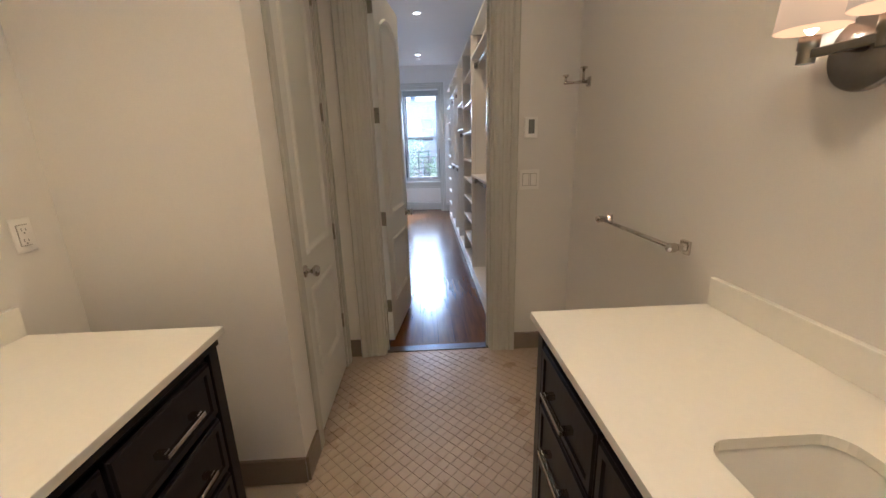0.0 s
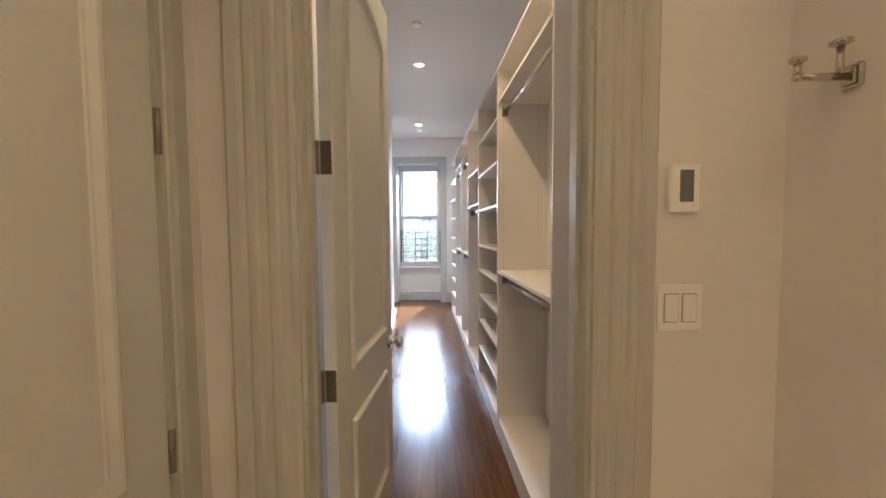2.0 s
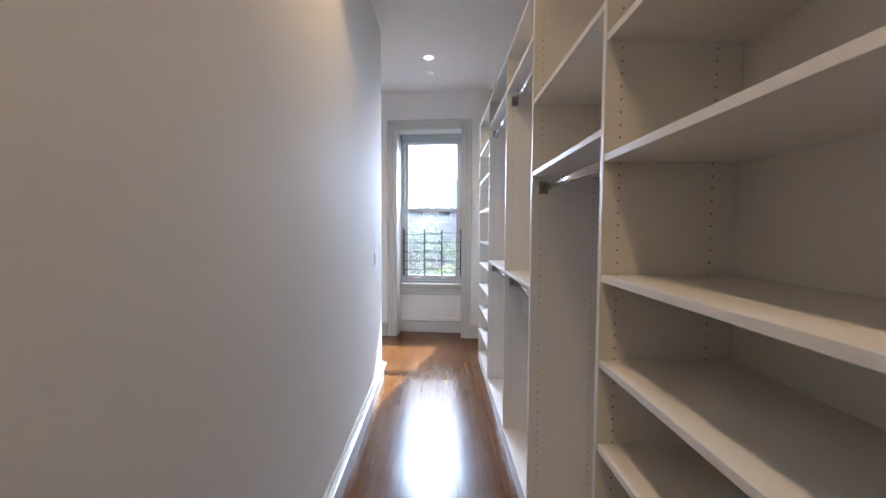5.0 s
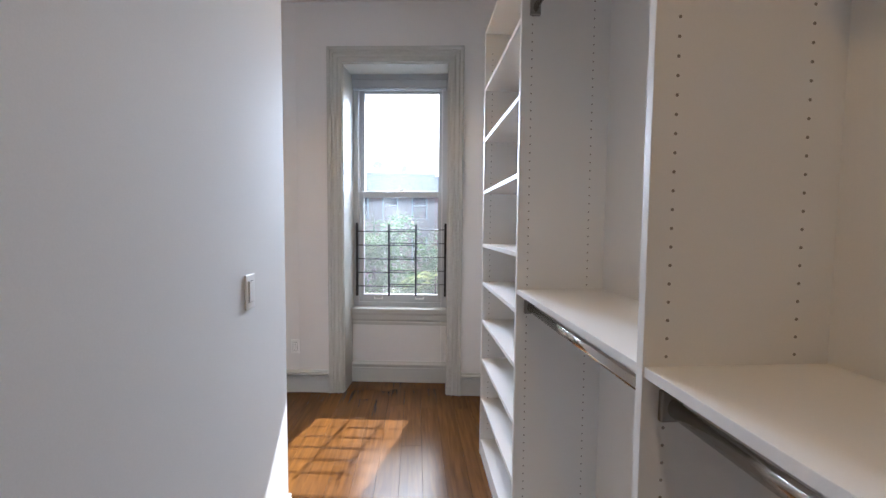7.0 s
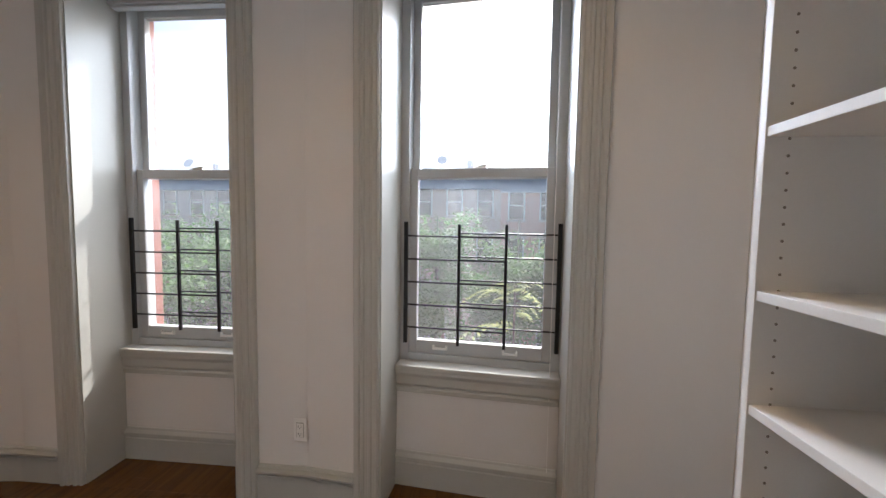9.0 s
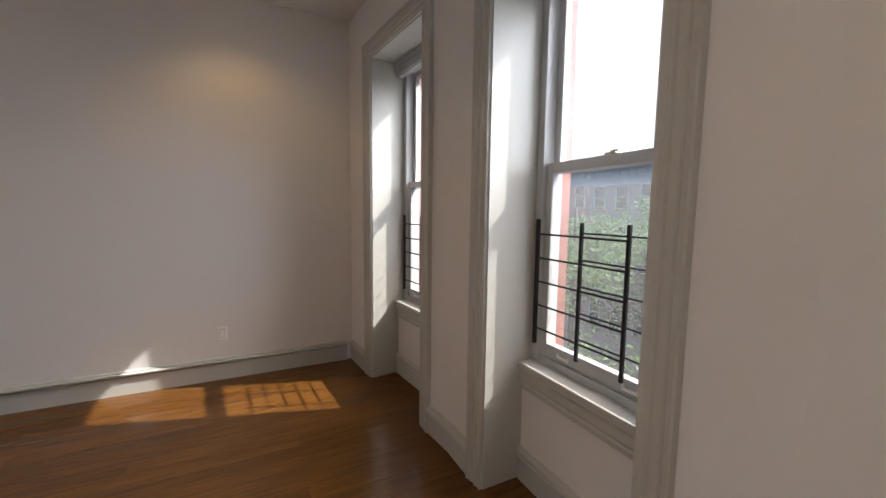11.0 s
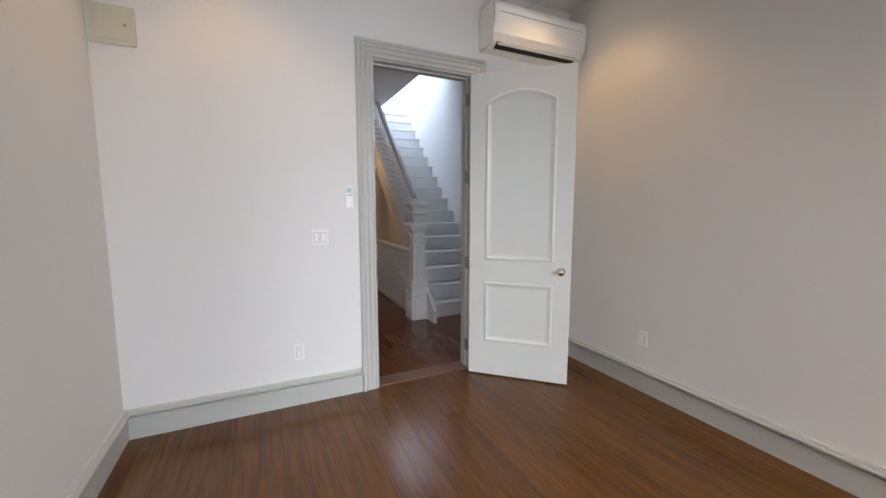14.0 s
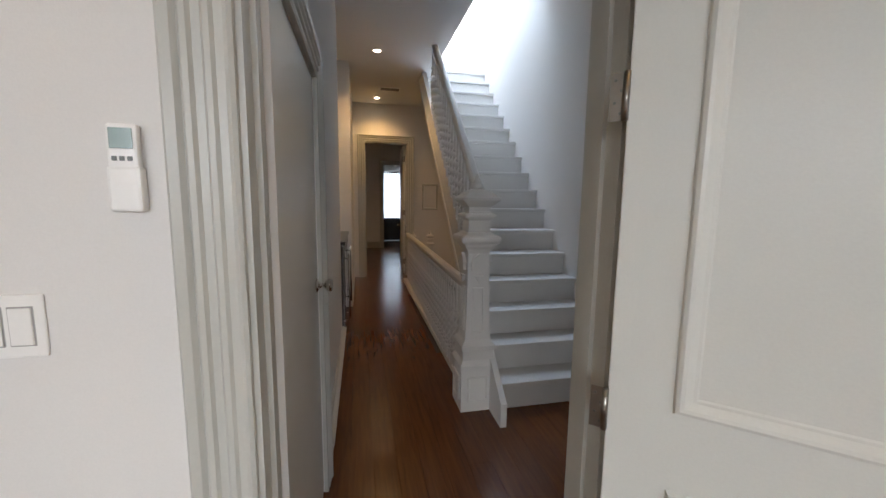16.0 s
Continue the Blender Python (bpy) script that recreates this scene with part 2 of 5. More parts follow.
class Build:
    """Gathers shapes into one mesh."""

    def __init__(self):
        self.bm = bmesh.new()

    def box(self, x0, x1, y0, y1, z0, z1, bevel=0.0, m=None):
        vs = [self.bm.verts.new((x, y, z)) for x in (x0, x1) for y in (y0, y1) for z in (z0, z1)]
        fs = [self.bm.faces.new([vs[i] for i in f]) for f in ((0, 1, 3, 2), (4, 6, 7, 5), (0, 4, 5, 1), (2, 3, 7, 6), (0, 2, 6, 4), (1, 5, 7, 3))]
        if bevel:
            es = list({e for f in fs for e in f.edges})
            vs = list({v for v in bmesh.ops.bevel(self.bm, geom=es, offset=bevel, segments=2, affect='EDGES', profile=0.5)["verts"]} | {v for v in vs if v.is_valid})
        if m:
            bmesh.ops.transform(self.bm, matrix=m, verts=[v for v in vs if v.is_valid])
        return self

    def lathe(self, prof, n=20, m=None, turn=0.0):
        """prof: (radius, height) pairs, spun about z."""
        m = m or Matrix()
        rings = []
        for r, z in prof:
            rings.append([self.bm.verts.new(m @ Vector((r * math.cos(2 * math.pi * i / n + turn), r * math.sin(2 * math.pi * i / n + turn), z))) for i in range(n)])
        for a, b in zip(rings, rings[1:]):
            for i in range(n):
                f = self.bm.faces.new((a[i], a[(i + 1) % n], b[(i + 1) % n], b[i]))
                f.smooth = n > 8
        if prof[0][0] > 1e-5:
            self.bm.faces.new(rings[0][::-1])
        if prof[-1][0] > 1e-5:
            self.bm.faces.new(rings[-1])
        return self

    def rod(self, a, b, r, n=14):
        a, b = Vector(a), Vector(b)
        m = Matrix.Translation(a) @ (b - a).to_track_quat("Z", "Y").to_matrix().to_4x4()
        return self.lathe([(r, 0), (r, (b - a).length)], n, m)

    def prism(self, pts, a, b, m=None):
        """Polygon pts (2D) swept from depth a to depth b along z, then placed by m."""
        m = m or Matrix()
        lo = [self.bm.verts.new(m @ Vector((x, y, a))) for x, y in pts]
        hi = [self.bm.verts.new(m @ Vector((x, y, b))) for x, y in pts]
        self.bm.faces.new(lo[::-1])
        self.bm.faces.new(hi)
        for i in range(len(pts)):
            j = (i + 1) % len(pts)
            self.bm.faces.new((lo[i], lo[j], hi[j], hi[i]))
        return self

    def loops(self, rows, closed=True, cap=False):
        rings = [[self.bm.verts.new(p) for p in row] for row in rows]
        n = len(rings[0])
        for a, b in zip(rings, rings[1:]):
            for i in range(n if closed else n - 1):
                j = (i + 1) % n
                self.bm.faces.new((a[i], a[j], b[j], b[i]))
        if cap:
            self.bm.faces.new(rings[-1])
        return self

    def make(self, name, mat, parent=None, m=None):
        bmesh.ops.recalc_face_normals(self.bm, faces=self.bm.faces)
        me = bpy.data.meshes.new(name)
        self.bm.to_mesh(me)
        self.bm.free()
        me.materials.append(mat)
        ob = new(name, me)
        if m is not None:
            ob.matrix_world = m
        if parent:
            ob.parent = parent
        return ob


def thing(name, m, label, category, group=""):
    ob = new(name)
    ob.empty_display_size = 0.1
    ob.matrix_world = m
    return tagged(ob, label, category, group)


def setting(ob, label="", category=""):
    return tagged(ob, label, category, kind="structure")


XY = Matrix(((1, 0, 0, 0), (0, 0, -1, 0), (0, 1, 0, 0), (0, 0, 0, 1)))  # polygon (x, z), depth to -y


def base_run(name, p0, p1, mat=None, h=0.185, d=0.02, z0=0.0, z1=0.0):
    """Moulded baseboard from p0 to p1 along a wall; it stands out to the left of that way."""
    p0, p1 = Vector((*p0, z0)), Vector((*p1, z1))
    along = (p1 - p0).normalized()
    side = Vector((-along.y, along.x, 0))
    prof = [(0, 0), (d, 0), (d, h * 0.66), (d * 0.9, h * 0.675), (d * 1.3, h * 0.69), (d * 1.4, h * 0.73), (d * 1.25, h * 0.755), (d * 0.2, h * 0.77), (d * 0.2, h * 0.82), (d * 1.9, h * 0.84), (d * 2.1, h * 0.87), (d * 2.1, h * 0.91), (d * 1.6, h * 0.925), (d * 0.7, h * 0.935), (d * 0.8, h * 0.965), (d * 0.5, h), (0, h)]
    b = Build()
    b.loops([[p + side * u + Vector((0, 0, z)) for u, z in prof] for p in (p0, p1)], cap=True)
    return setting(b.make(name, mat or TRIM), "moulded baseboard painted pale greige", "baseboard")


CASING = [(0.0, 0.0), (0.0, 0.016), (0.008, 0.020), (0.016, 0.016), (0.030, 0.017), (0.036, 0.024), (0.046, 0.024), (0.052, 0.017), (0.066, 0.018), (0.072, 0.026), (0.082, 0.026), (0.088, 0.02), (0.096, 0.03), (0.112, 0.034), (0.118, 0.028), (0.118, 0.0)]


def casing_mesh(b, hw, top, flip=1, bottom=0.0, k=1.0):
    """Moulding round three sides of an opening in the plane y = 0; it stands out to -y (flip 1) or +y (-1)."""
    rows = []
    for a, d in CASING:
        y, a = -d * flip, a * k
        rows.append([Vector((-hw - a, y, bottom)), Vector((-hw - a, y, top + a)), Vector((hw + a, y, top + a)), Vector((hw + a, y, bottom))])
    return b.loops(rows, closed=False)


def inset(pts, d):
    out, n = [], len(pts)
    for i in range(n):
        p, a, c = Vector(pts[i]), Vector(pts[i - 1]), Vector(pts[(i + 1) % n])
        e1, e2 = (p - a).normalized(), (c - p).normalized()
        n1, n2 = Vector((-e1.y, e1.x)), Vector((-e2.y, e2.x))
        k = (n1 + n2)
        out.append(p + k * (d / max(0.3, 1 + n1.dot(n2))))
    return out


def panel_relief(b, pts, y, flip):
    """Raised moulding of a door panel on the face y; pts anticlockwise in (x, z)."""
    rows = []
    for d, up in ((0, 0.0), (0.004, 0.010), (0.012, 0.014), (0.020, 0.0125), (0.034, 0.004), (0.040, 0.0035), (0.044, 0.0012)):
        rows.append([Vector((p.x, y - flip * up, p.y)) for p in inset(pts, d)])
    b.loops(rows, cap=True)


def knob(name, m, parent, mat=None):
    b = Build().lathe([(0.0, 0), (0.031, 0), (0.031, 0.006), (0.014, 0.012), (0.010, 0.02), (0.010, 0.034), (0.020, 0.040), (0.028, 0.050), (0.029, 0.060), (0.022, 0.069), (0.0, 0.072)], 22, m)
    return b.make(name, mat or CHROME, parent)


def door_leaf(m, w, h, label, hinges=(0.2, 1.2, 2.2), plain=False, hinge_side=-1, group=""):
    """A two-panel arched door: the hinge edge stands at x = 0, the leaf runs to +x, its faces at y = 0 and y = 0.042."""
    e = thing("panel_door", m, label, "door", group)
    e["kind"] = "structure"
    Build().box(0, w, 0, 0.042, 0.012, h, 0.003).make("leaf", DOORP, e)
    st = 0.13
    if not plain:
        arch = []
        x0, x1, zt = st, w - st, h - 0.23
        for i in range(13):
            t = i / 12
            arch.append((x1 + (x0 - x1) * t, zt + 0.085 * math.sin(math.pi * t) ** 0.8))
        for y, fl in ((0, 1), (0.042, -1)):
            b = Build()
            panel_relief(b, [(x0, 0.98), (x1, 0.98)] + arch, y, fl)
            panel_relief(b, [(x0, 0.30), (x1, 0.30), (x1, 0.80), (x0, 0.80)], y, fl)
            b.make("moulded_panel", DOORP, e)
    for y, rx in ((0, 90), (0.042, -90)):
        knob("knob", pose(w - 0.07, y, 0.915, rx), e)
    Build().box(w - 0.001, w + 0.002, 0.010, 0.032, 0.86, 0.97).make("latch_plate", NICKEL, e)
    for z in hinges:
        b = Build()
        y = 0.0 if hinge_side < 0 else 0.042
        s = -1 if hinge_side < 0 else 1
        b.rod((-0.004, y + s * 0.006, z - 0.05), (-0.004, y + s * 0.006, z + 0.05), 0.0075, 10)
        b.box(-0.0015, 0.0, 0.004, 0.038, z - 0.05, z + 0.05)
        b.box(-0.036, -0.001, y + s * 0.002, y + s * 0.004, z - 0.05, z + 0.05)
        hg = b.make("hinge", NICKEL, e)
        b = Build()
        for k, dz in enumerate((-0.034, -0.012, 0.012, 0.034)):
            b.lathe([(0.0035, 0), (0.003, 0.0008), (0, 0.001)], 8, pose(-0.0016, 0.014 + 0.012 * (k % 2), z + dz, 0, -90))
            b.lathe([(0.0035, 0), (0.003, 0.0008), (0, 0.001)], 8, pose(-0.014 - 0.012 * (k % 2), y + s * 0.0042, z + dz, -90 * s))
        b.make("screw", GREYP, hg)
    return e


def wall(name, x0, x1, y0, y1, z0, z1, label="plain plastered wall painted warm white", mat=None):
    return setting(Build().box(x0, x1, y0, y1, z0, z1).make(name, mat or WALL), label, "wall")


def wall_with_opening(name, axis, a0, a1, b0, b1, o0, o1, top, z1, label="plastered wall with a door opening, painted white", base=0.0):
    """A wall along an axis from a0 to a1, b0 to b1 thick, with an opening from o0 to o1 up to top."""
    b = Build()
    for p0, p1, q0, q1 in ((a0, o0, base, z1), (o1, a1, base, z1), (o0, o1, top, z1)):
        b.box(*((p0, p1, b0, b1) if axis == "x" else (b0, b1, p0, p1)), q0, q1)
    return setting(b.make(name, WALL), label, "wall")


H = 3.14  # ceiling height
XW, YS = -2.96, -4.44  # bedroom west and south walls
XC0, XC1 = 0.44, 0.73  # wall between bedroom and dressing passage
XE = 2.18  # east wall
BZ = -0.06  # bathroom floor, a step below the oak
YB0, YB1 = -6.365, -6.235  # bathroom wall with the door


def floor_z(x, y):
    """The old floor of the passage sinks towards the bathroom."""
    return BZ * min(1.0, max(0.0, (-1.49 - y) / 4.745)) if x > XC1 - 0.01 and y < -1.49 else 0.0


def front(x):
    """The bowed front wall's inner face."""
    return 0.03 - 0.034 * (x + 0.4) ** 2


def slope(x):
    return -0.068 * (x + 0.4)


# ---- the front wall with its three windows ----
WINX = (1.12, -0.47, -2.02)
ENDS = ((0.325, XE + 0.03), (-1.245, 0.325), (XW - 0.03, -1.245))
HW, WTOP = 0.425, 2.67
SASHV = 0.30


def local(x):
    return Matrix.Translation((x, front(x), 0)) @ Matrix.Rotation(math.atan(slope(x)), 4, 'Z')


def make_window(i, cx, e0, e1):
    m = local(cx)
    k = math.cos(math.atan(slope(cx)))
    u0, u1 = (e0 - cx) / k, (e1 - cx) / k
    b = Build()
    b.box(u0, -HW, 0, 0.42, 0, H + 0.3)
    b.box(HW, u1, 0, 0.42, 0, H + 0.3)
    b.box(-HW, HW, 0, 0.42, WTOP, H + 0.3)
    b.box(-HW, HW, 0.24, 0.42, 0, 0.62)
    setting(b.make(f"wall_north_{i}", WALL, m=m), "bowed front wall of white plaster with a deep window recess", "wall")
    b = Build()
    b.box(u0, -HW + 0.03, 0.42, 0.50, -1, H + 0.3)
    b.box(HW - 0.03, u1, 0.42, 0.64, -1, H + 0.3)
    b.box(-HW + 0.03, HW - 0.03, 0.42, 0.50, WTOP - 0.05, H + 0.3)
    b.box(-HW + 0.03, HW - 0.03, 0.42, 0.54, -1, 0.68)
    setting(b.make(f"wall_facade_{i}", BROWNSTONE, m=m), "red brownstone outer face round the window", "facade")
    e = thing(f"window_{i}", m, "tall white double-hung sash window in a deep moulded recess", "window", "front windows")
    e["kind"] = "structure"
    casing_mesh(Build(), HW, WTOP).make("casing", TRIM, e)
    b = Build()  # painted linings of the recess
    b.box(-HW, -HW + 0.008, 0.0, 0.30, 0, WTOP)
    b.box(HW - 0.008, HW, 0.0, 0.30, 0, WTOP)
    b.box(-HW, HW, 0.0, 0.30, WTOP - 0.008, WTOP)
    b.make("lining", TRIM, e)
    b = Build()
    b.box(-HW + 0.008, HW - 0.008, 0.205, 0.34, 0.635, 0.662, 0.006)
    b.make("sill", TRIM, e)
    b = Build()
    b.loops([[Vector((x, 0.24 - d, z)) for d, z in ((0, 0.51), (0.012, 0.512), (0.014, 0.535), (0.008, 0.545), (0.018, 0.56), (0.02, 0.6), (0.03, 0.62), (0.03, 0.636), (0, 0.636))] for x in (-HW + 0.009, HW - 0.009)], cap=True)
    b.make("apron_moulding", TRIM, e)
    prof = [(0, 0), (0.02, 0), (0.02, 0.125), (0.015, 0.13), (0.015, 0.14), (0.025, 0.148), (0.025, 0.16), (0.01, 0.175), (0.005, 0.185), (0, 0.185)]
    Build().loops([[Vector((x, 0.24 - d, z)) for d, z in prof] for x in (-HW + 0.009, HW - 0.009)], cap=True).make("recess_baseboard", TRIM, e)
    b = Build()  # fixed frame
    w0 = HW - 0.008
    b.box(-w0, -w0 + 0.045, 0.29, 0.42, 0.662, WTOP - 0.01, 0.003)
    b.box(w0 - 0.045, w0, 0.29, 0.42, 0.662, WTOP - 0.01, 0.003)
    b.box(-w0, w0, 0.29, 0.42, WTOP - 0.07, WTOP - 0.01, 0.003)
    b.box(-w0, w0, 0.30, 0.42, 0.66, 0.70, 0.003)
    b.make("frame", VINYL, e)
    for nm, v, z0, z1, rb, rt in (("lower_sash", 0.315, 0.70, 1.69, 0.07, 0.05), ("upper_sash", 0.36, 1.64, 2.60, 0.05, 0.04)):
        b = Build()
        x0 = w0 - 0.045
        b.box(-x0, -x0 + 0.04, v, v + 0.04, z0, z1, 0.004)
        b.box(x0 - 0.04, x0, v, v + 0.04, z0, z1, 0.004)
        b.box(-x0 + 0.04, x0 - 0.04, v, v + 0.04, z0, z0 + rb, 0.004)
        b.box(-x0 + 0.04, x0 - 0.04, v, v + 0.04, z1 - rt, z1, 0.004)
        sash = b.make(nm, VINYL, e)
        g = Build().box(-x0 + 0.04, x0 - 0.04, v + 0.017, v + 0.023, z0 + rb, z1 - rt).make("pane", GLASS, sash)
        g.visible_shadow = False
        if nm == "lower_sash":
            for sx in (-0.2, 0.17):
                Build().box(sx - 0.04, sx + 0.04, v - 0.016, v, 0.724, 0.736, 0.004).box(sx - 0.04, sx - 0.03, v - 0.016, v, 0.736, 0.748, 0.003).box(sx + 0.03, sx + 0.04, v - 0.016, v, 0.736, 0.748, 0.003).make("lift_handle", PLATE, sash)
            Build().box(-0.03, 0.03, v + 0.004, v + 0.03, z1, z1 + 0.012, 0.004).box(-0.008, 0.04, v + 0.01, v + 0.022, z1 + 0.012, z1 + 0.02, 0.003).make("sash_lock", CHROME, sash)
    # roller blind rolled up into its cassette
    bl = thing("roller_blind", m @ Matrix.Translation((0, 0.20, 2.60)), "grey roller blind rolled up under the window head", "blind", "window blinds")
    Build().box(-w0 + 0.012, w0 - 0.012, 0.0, 0.075, 0.02, 0.062, 0.004).box(-w0 + 0.012, w0 - 0.012, 0.006, 0.08, -0.045, 0.02, 0.006).make("cassette", BLIND, bl)
    Build().box(-w0 + 0.02, w0 - 0.02, 0.015, 0.06, -0.058, -0.045, 0.006).make("rolled_cloth", BLIND, bl)
    Build().rod((w0 - 0.05, 0.03, -0.02), (w0 - 0.05, 0.03, -2.50), 0.0016, 6).lathe([(0, 0), (0.006, 0.004), (0.006, 0.03), (0, 0.036)], 8, Matrix.Translation((w0 - 0.05, 0.03, -2.53))).make("cord", PLATE, bl)
    # black sliding guard
    g = thing("window_guard", m @ Matrix.Translation((0, 0.285, 0)), "black iron child safety guard bolted across the lower sash", "window guard", "window guards")
    for u, r, za, zb in ((-0.385, 0.010, 0.76, 1.41), (-0.10, 0.0075, 0.76, 1.40), (0.14, 0.0075, 0.76, 1.40), (0.40, 0.010, 0.76, 1.41)):
        Build().box(u - r, u + r, -r, r, za, zb, 0.002).make("post", BLACK, g)
    for n in range(5):
        z = 1.335 - n * 0.122
        Build().rod((-0.385, -0.004, z), (0.14, -0.004, z), 0.005, 8).make("bar", BLACK, g)
        Build().rod((-0.10, 0.006, z + 0.018), (0.40, 0.006, z + 0.018), 0.0045, 8).make("bar", BLACK, g)
    sky_lamp = lamp("window_daylight", 'AREA', m @ look((0, 0.58, 2.08), (0, -0.8, 1.36)), 10.5 if i == 1 else 8.4, (0.88, 0.93, 1.0), 0.74, 0.9)
    sky_lamp.data.spread = radians(96)
    return m, u0, u1


for i, (cx, (e0, e1)) in enumerate(zip(WINX, ENDS), 1):
    m, u0, u1 = make_window(i, cx, e0, e1)
    for n, (a, c) in enumerate(((HW + 0.118, u1 - (0.03 if i == 1 else 0)), (u0 + (0.03 if i == 3 else 0), -HW - 0.118))):
        base_run("baseboard", (m @ Vector((c, 0, 0))).xy, (m @ Vector((a, 0, 0))).xy)

# ---- walls, floors, ceilings ----
wall("wall_west", XW - 0.25, XW, YS - 0.15, 0.5, 0, H + 0.3)
base_run("baseboard", (XW, -0.22), (XW, YS))
DX0, DX1, DTOP = -1.965, -1.125, 2.475
wall_with_opening("wall_south", "x", XW, XC0, YS - 0.15, YS, DX0, DX1, DTOP, H + 0.3)
base_run("baseboard", (XW, YS), (DX0 - 0.118, YS))
base_run("baseboard", (DX1 + 0.118, YS), (XC0, YS))
wall("wall_passage", XC0, XC1, YB1, -1.49, BZ, H + 0.3)
base_run("baseboard", (XC0, YS), (XC0, -1.49))
base_run("baseboard", (XC0, -1.49), (XC1, -1.49))
base_run("baseboard", (XC1, -1.49), (XC1, YB1), z1=BZ)
wall("wall_east", XE, XE + 0.25, -10.6, 0.5, BZ, H + 0.3)
base_run("baseboard", (XE, -0.90), (XE, -0.19))
wall("wall_wardrobe_back", 2.036, XE, -5.8945, -0.93, BZ, H + 0.3)
BX0, BX1, BTOP, BK = 0.828, 1.63, 2.48, 1.42
wall_with_opening("wall_bath_north", "x", 0.485, XE, YB0, YB1, BX0, BX1, BTOP, H + 0.3, base=BZ)


def jamb(name, hw, depth, top, m, stop):
    b = Build()
    b.box(-hw, -hw + 0.018, 0, depth, 0, top)
    b.box(hw - 0.018, hw, 0, depth, 0, top)
    b.box(-hw + 0.018, hw - 0.018, 0, depth, top - 0.018, top)
    b.box(-hw + 0.018, -hw + 0.03, stop, stop + 0.035, 0, top - 0.018)
    b.box(hw - 0.03, hw - 0.018, stop, stop + 0.035, 0, top - 0.018)
    b.box(-hw + 0.03, hw - 0.03, stop, stop + 0.035, top - 0.03, top - 0.018)
    return setting(b.make(name, TRIM, m=m), "painted door jamb with stop", "door frame")


def door_frame(n, cx, y0, y1, hw, top, back=True, k=1.0):
    """Casings on both faces and the jamb between; y0 the near face."""
    m = Matrix.Translation((cx, y0, 0))
    d = y1 - y0
    low = BZ if n == 1 else 0.0
    jamb(f"trim_jamb_{n}", hw, d, top - low, m @ Matrix.Translation((0, 0, low)), d * 0.4)
    setting(casing_mesh(Build(), hw - 0.006, top - 0.006, bottom=low, k=k).make(f"trim_casing_{n}", TRIM, m=m), "fluted door casing painted greige", "door trim")
    if back:
        setting(casing_mesh(Build(), hw - 0.006, top - 0.006, -1).make(f"trim_casing_{n}_back", TRIM, m=m @ Matrix.Translation((0, d, 0))), "fluted door casing painted greige", "door trim")


door_frame(1, (BX0 + BX1) / 2, YB0, YB1, (BX1 - BX0) / 2, BTOP, back=False, k=BK)
door_frame(2, (DX0 + DX1) / 2, YS - 0.15, YS, (DX1 - DX0) / 2, DTOP)
Build().box(BX1 - 0.021, BX1 - 0.018, -6.30, -6.26, 0.67, 0.76).make("strike_plate", NICKEL)
bpy.data.objects["strike_plate"].parent = bpy.data.objects["trim_jamb_1"]
bpy.data.objects["strike_plate"].matrix_parent_inverse = bpy.data.objects["trim_jamb_1"].matrix_world.inverted()

# bathroom door, standing open into the passage
door_leaf(pose(BX0 + 0.022, YB1 + 0.03, -0.04, 0, 0, 81.5) @ Matrix.Translation((0, -0.042, 0)), 0.745, 2.495, "grey-white two-panel arched door standing open into the passage", (0.30, 0.975, 1.68, 2.34), hinge_side=1)
# bedroom door, half open
door_leaf(pose(-1.935, YS + 0.04, 0, 0, 0, 136.2) @ Matrix.Translation((0, -0.042, 0)), 0.80, 2.445, "white two-panel arched door standing half open", (0.25, 0.95, 1.65, 2.25), hinge_side=-1)

# floors' bases; the planks lie on them
setting(Build().box(XW - 0.2, XE, YB0 + 0.03, 0.3, -0.25, -0.085).make("floor", SUBFLOOR), "dark oak strip floor with a satin varnish", "floor")
setting(Build().box(-0.5, XE, -10.6, YB0 + 0.03, -0.25, BZ - 0.008).make("floor_bath", GROUT), "small beige marble tiles laid on the diagonal", "floor")
b = Build()
b.box(XW - 0.2, XE + 0.2, -4.50, 0.6, H, H + 0.28)
b.box(-0.95, XE + 0.2, -10.6, -4.50, H, H + 0.28)
setting(b.make("ceiling", CEIL), "flat white painted ceiling", "ceiling")
b = Build()
b.box(-2.33, -0.95, -10.9, -4.50, H, H + 0.28)
b.box(-3.40, -2.33, -6.45, -4.50, H, H + 0.28)
b.box(-3.40, -2.33, -10.9, -9.30, H, H + 0.28)
mx = Matrix(((0, 0, 1, 0), (1, 0, 0, 0), (0, 1, 0, 0), (0, 0, 0, 1)))  # polygon (y, z), depth along x
b.prism([(-6.45, H), (-6.45, H + 0.5), (-7.40, H + 0.5), (-7.40, H + 0.34)], -3.40, -2.30, mx)
setting(b.make("ceiling_hall", CEIL), "flat white hall ceiling open over the stair", "ceiling")

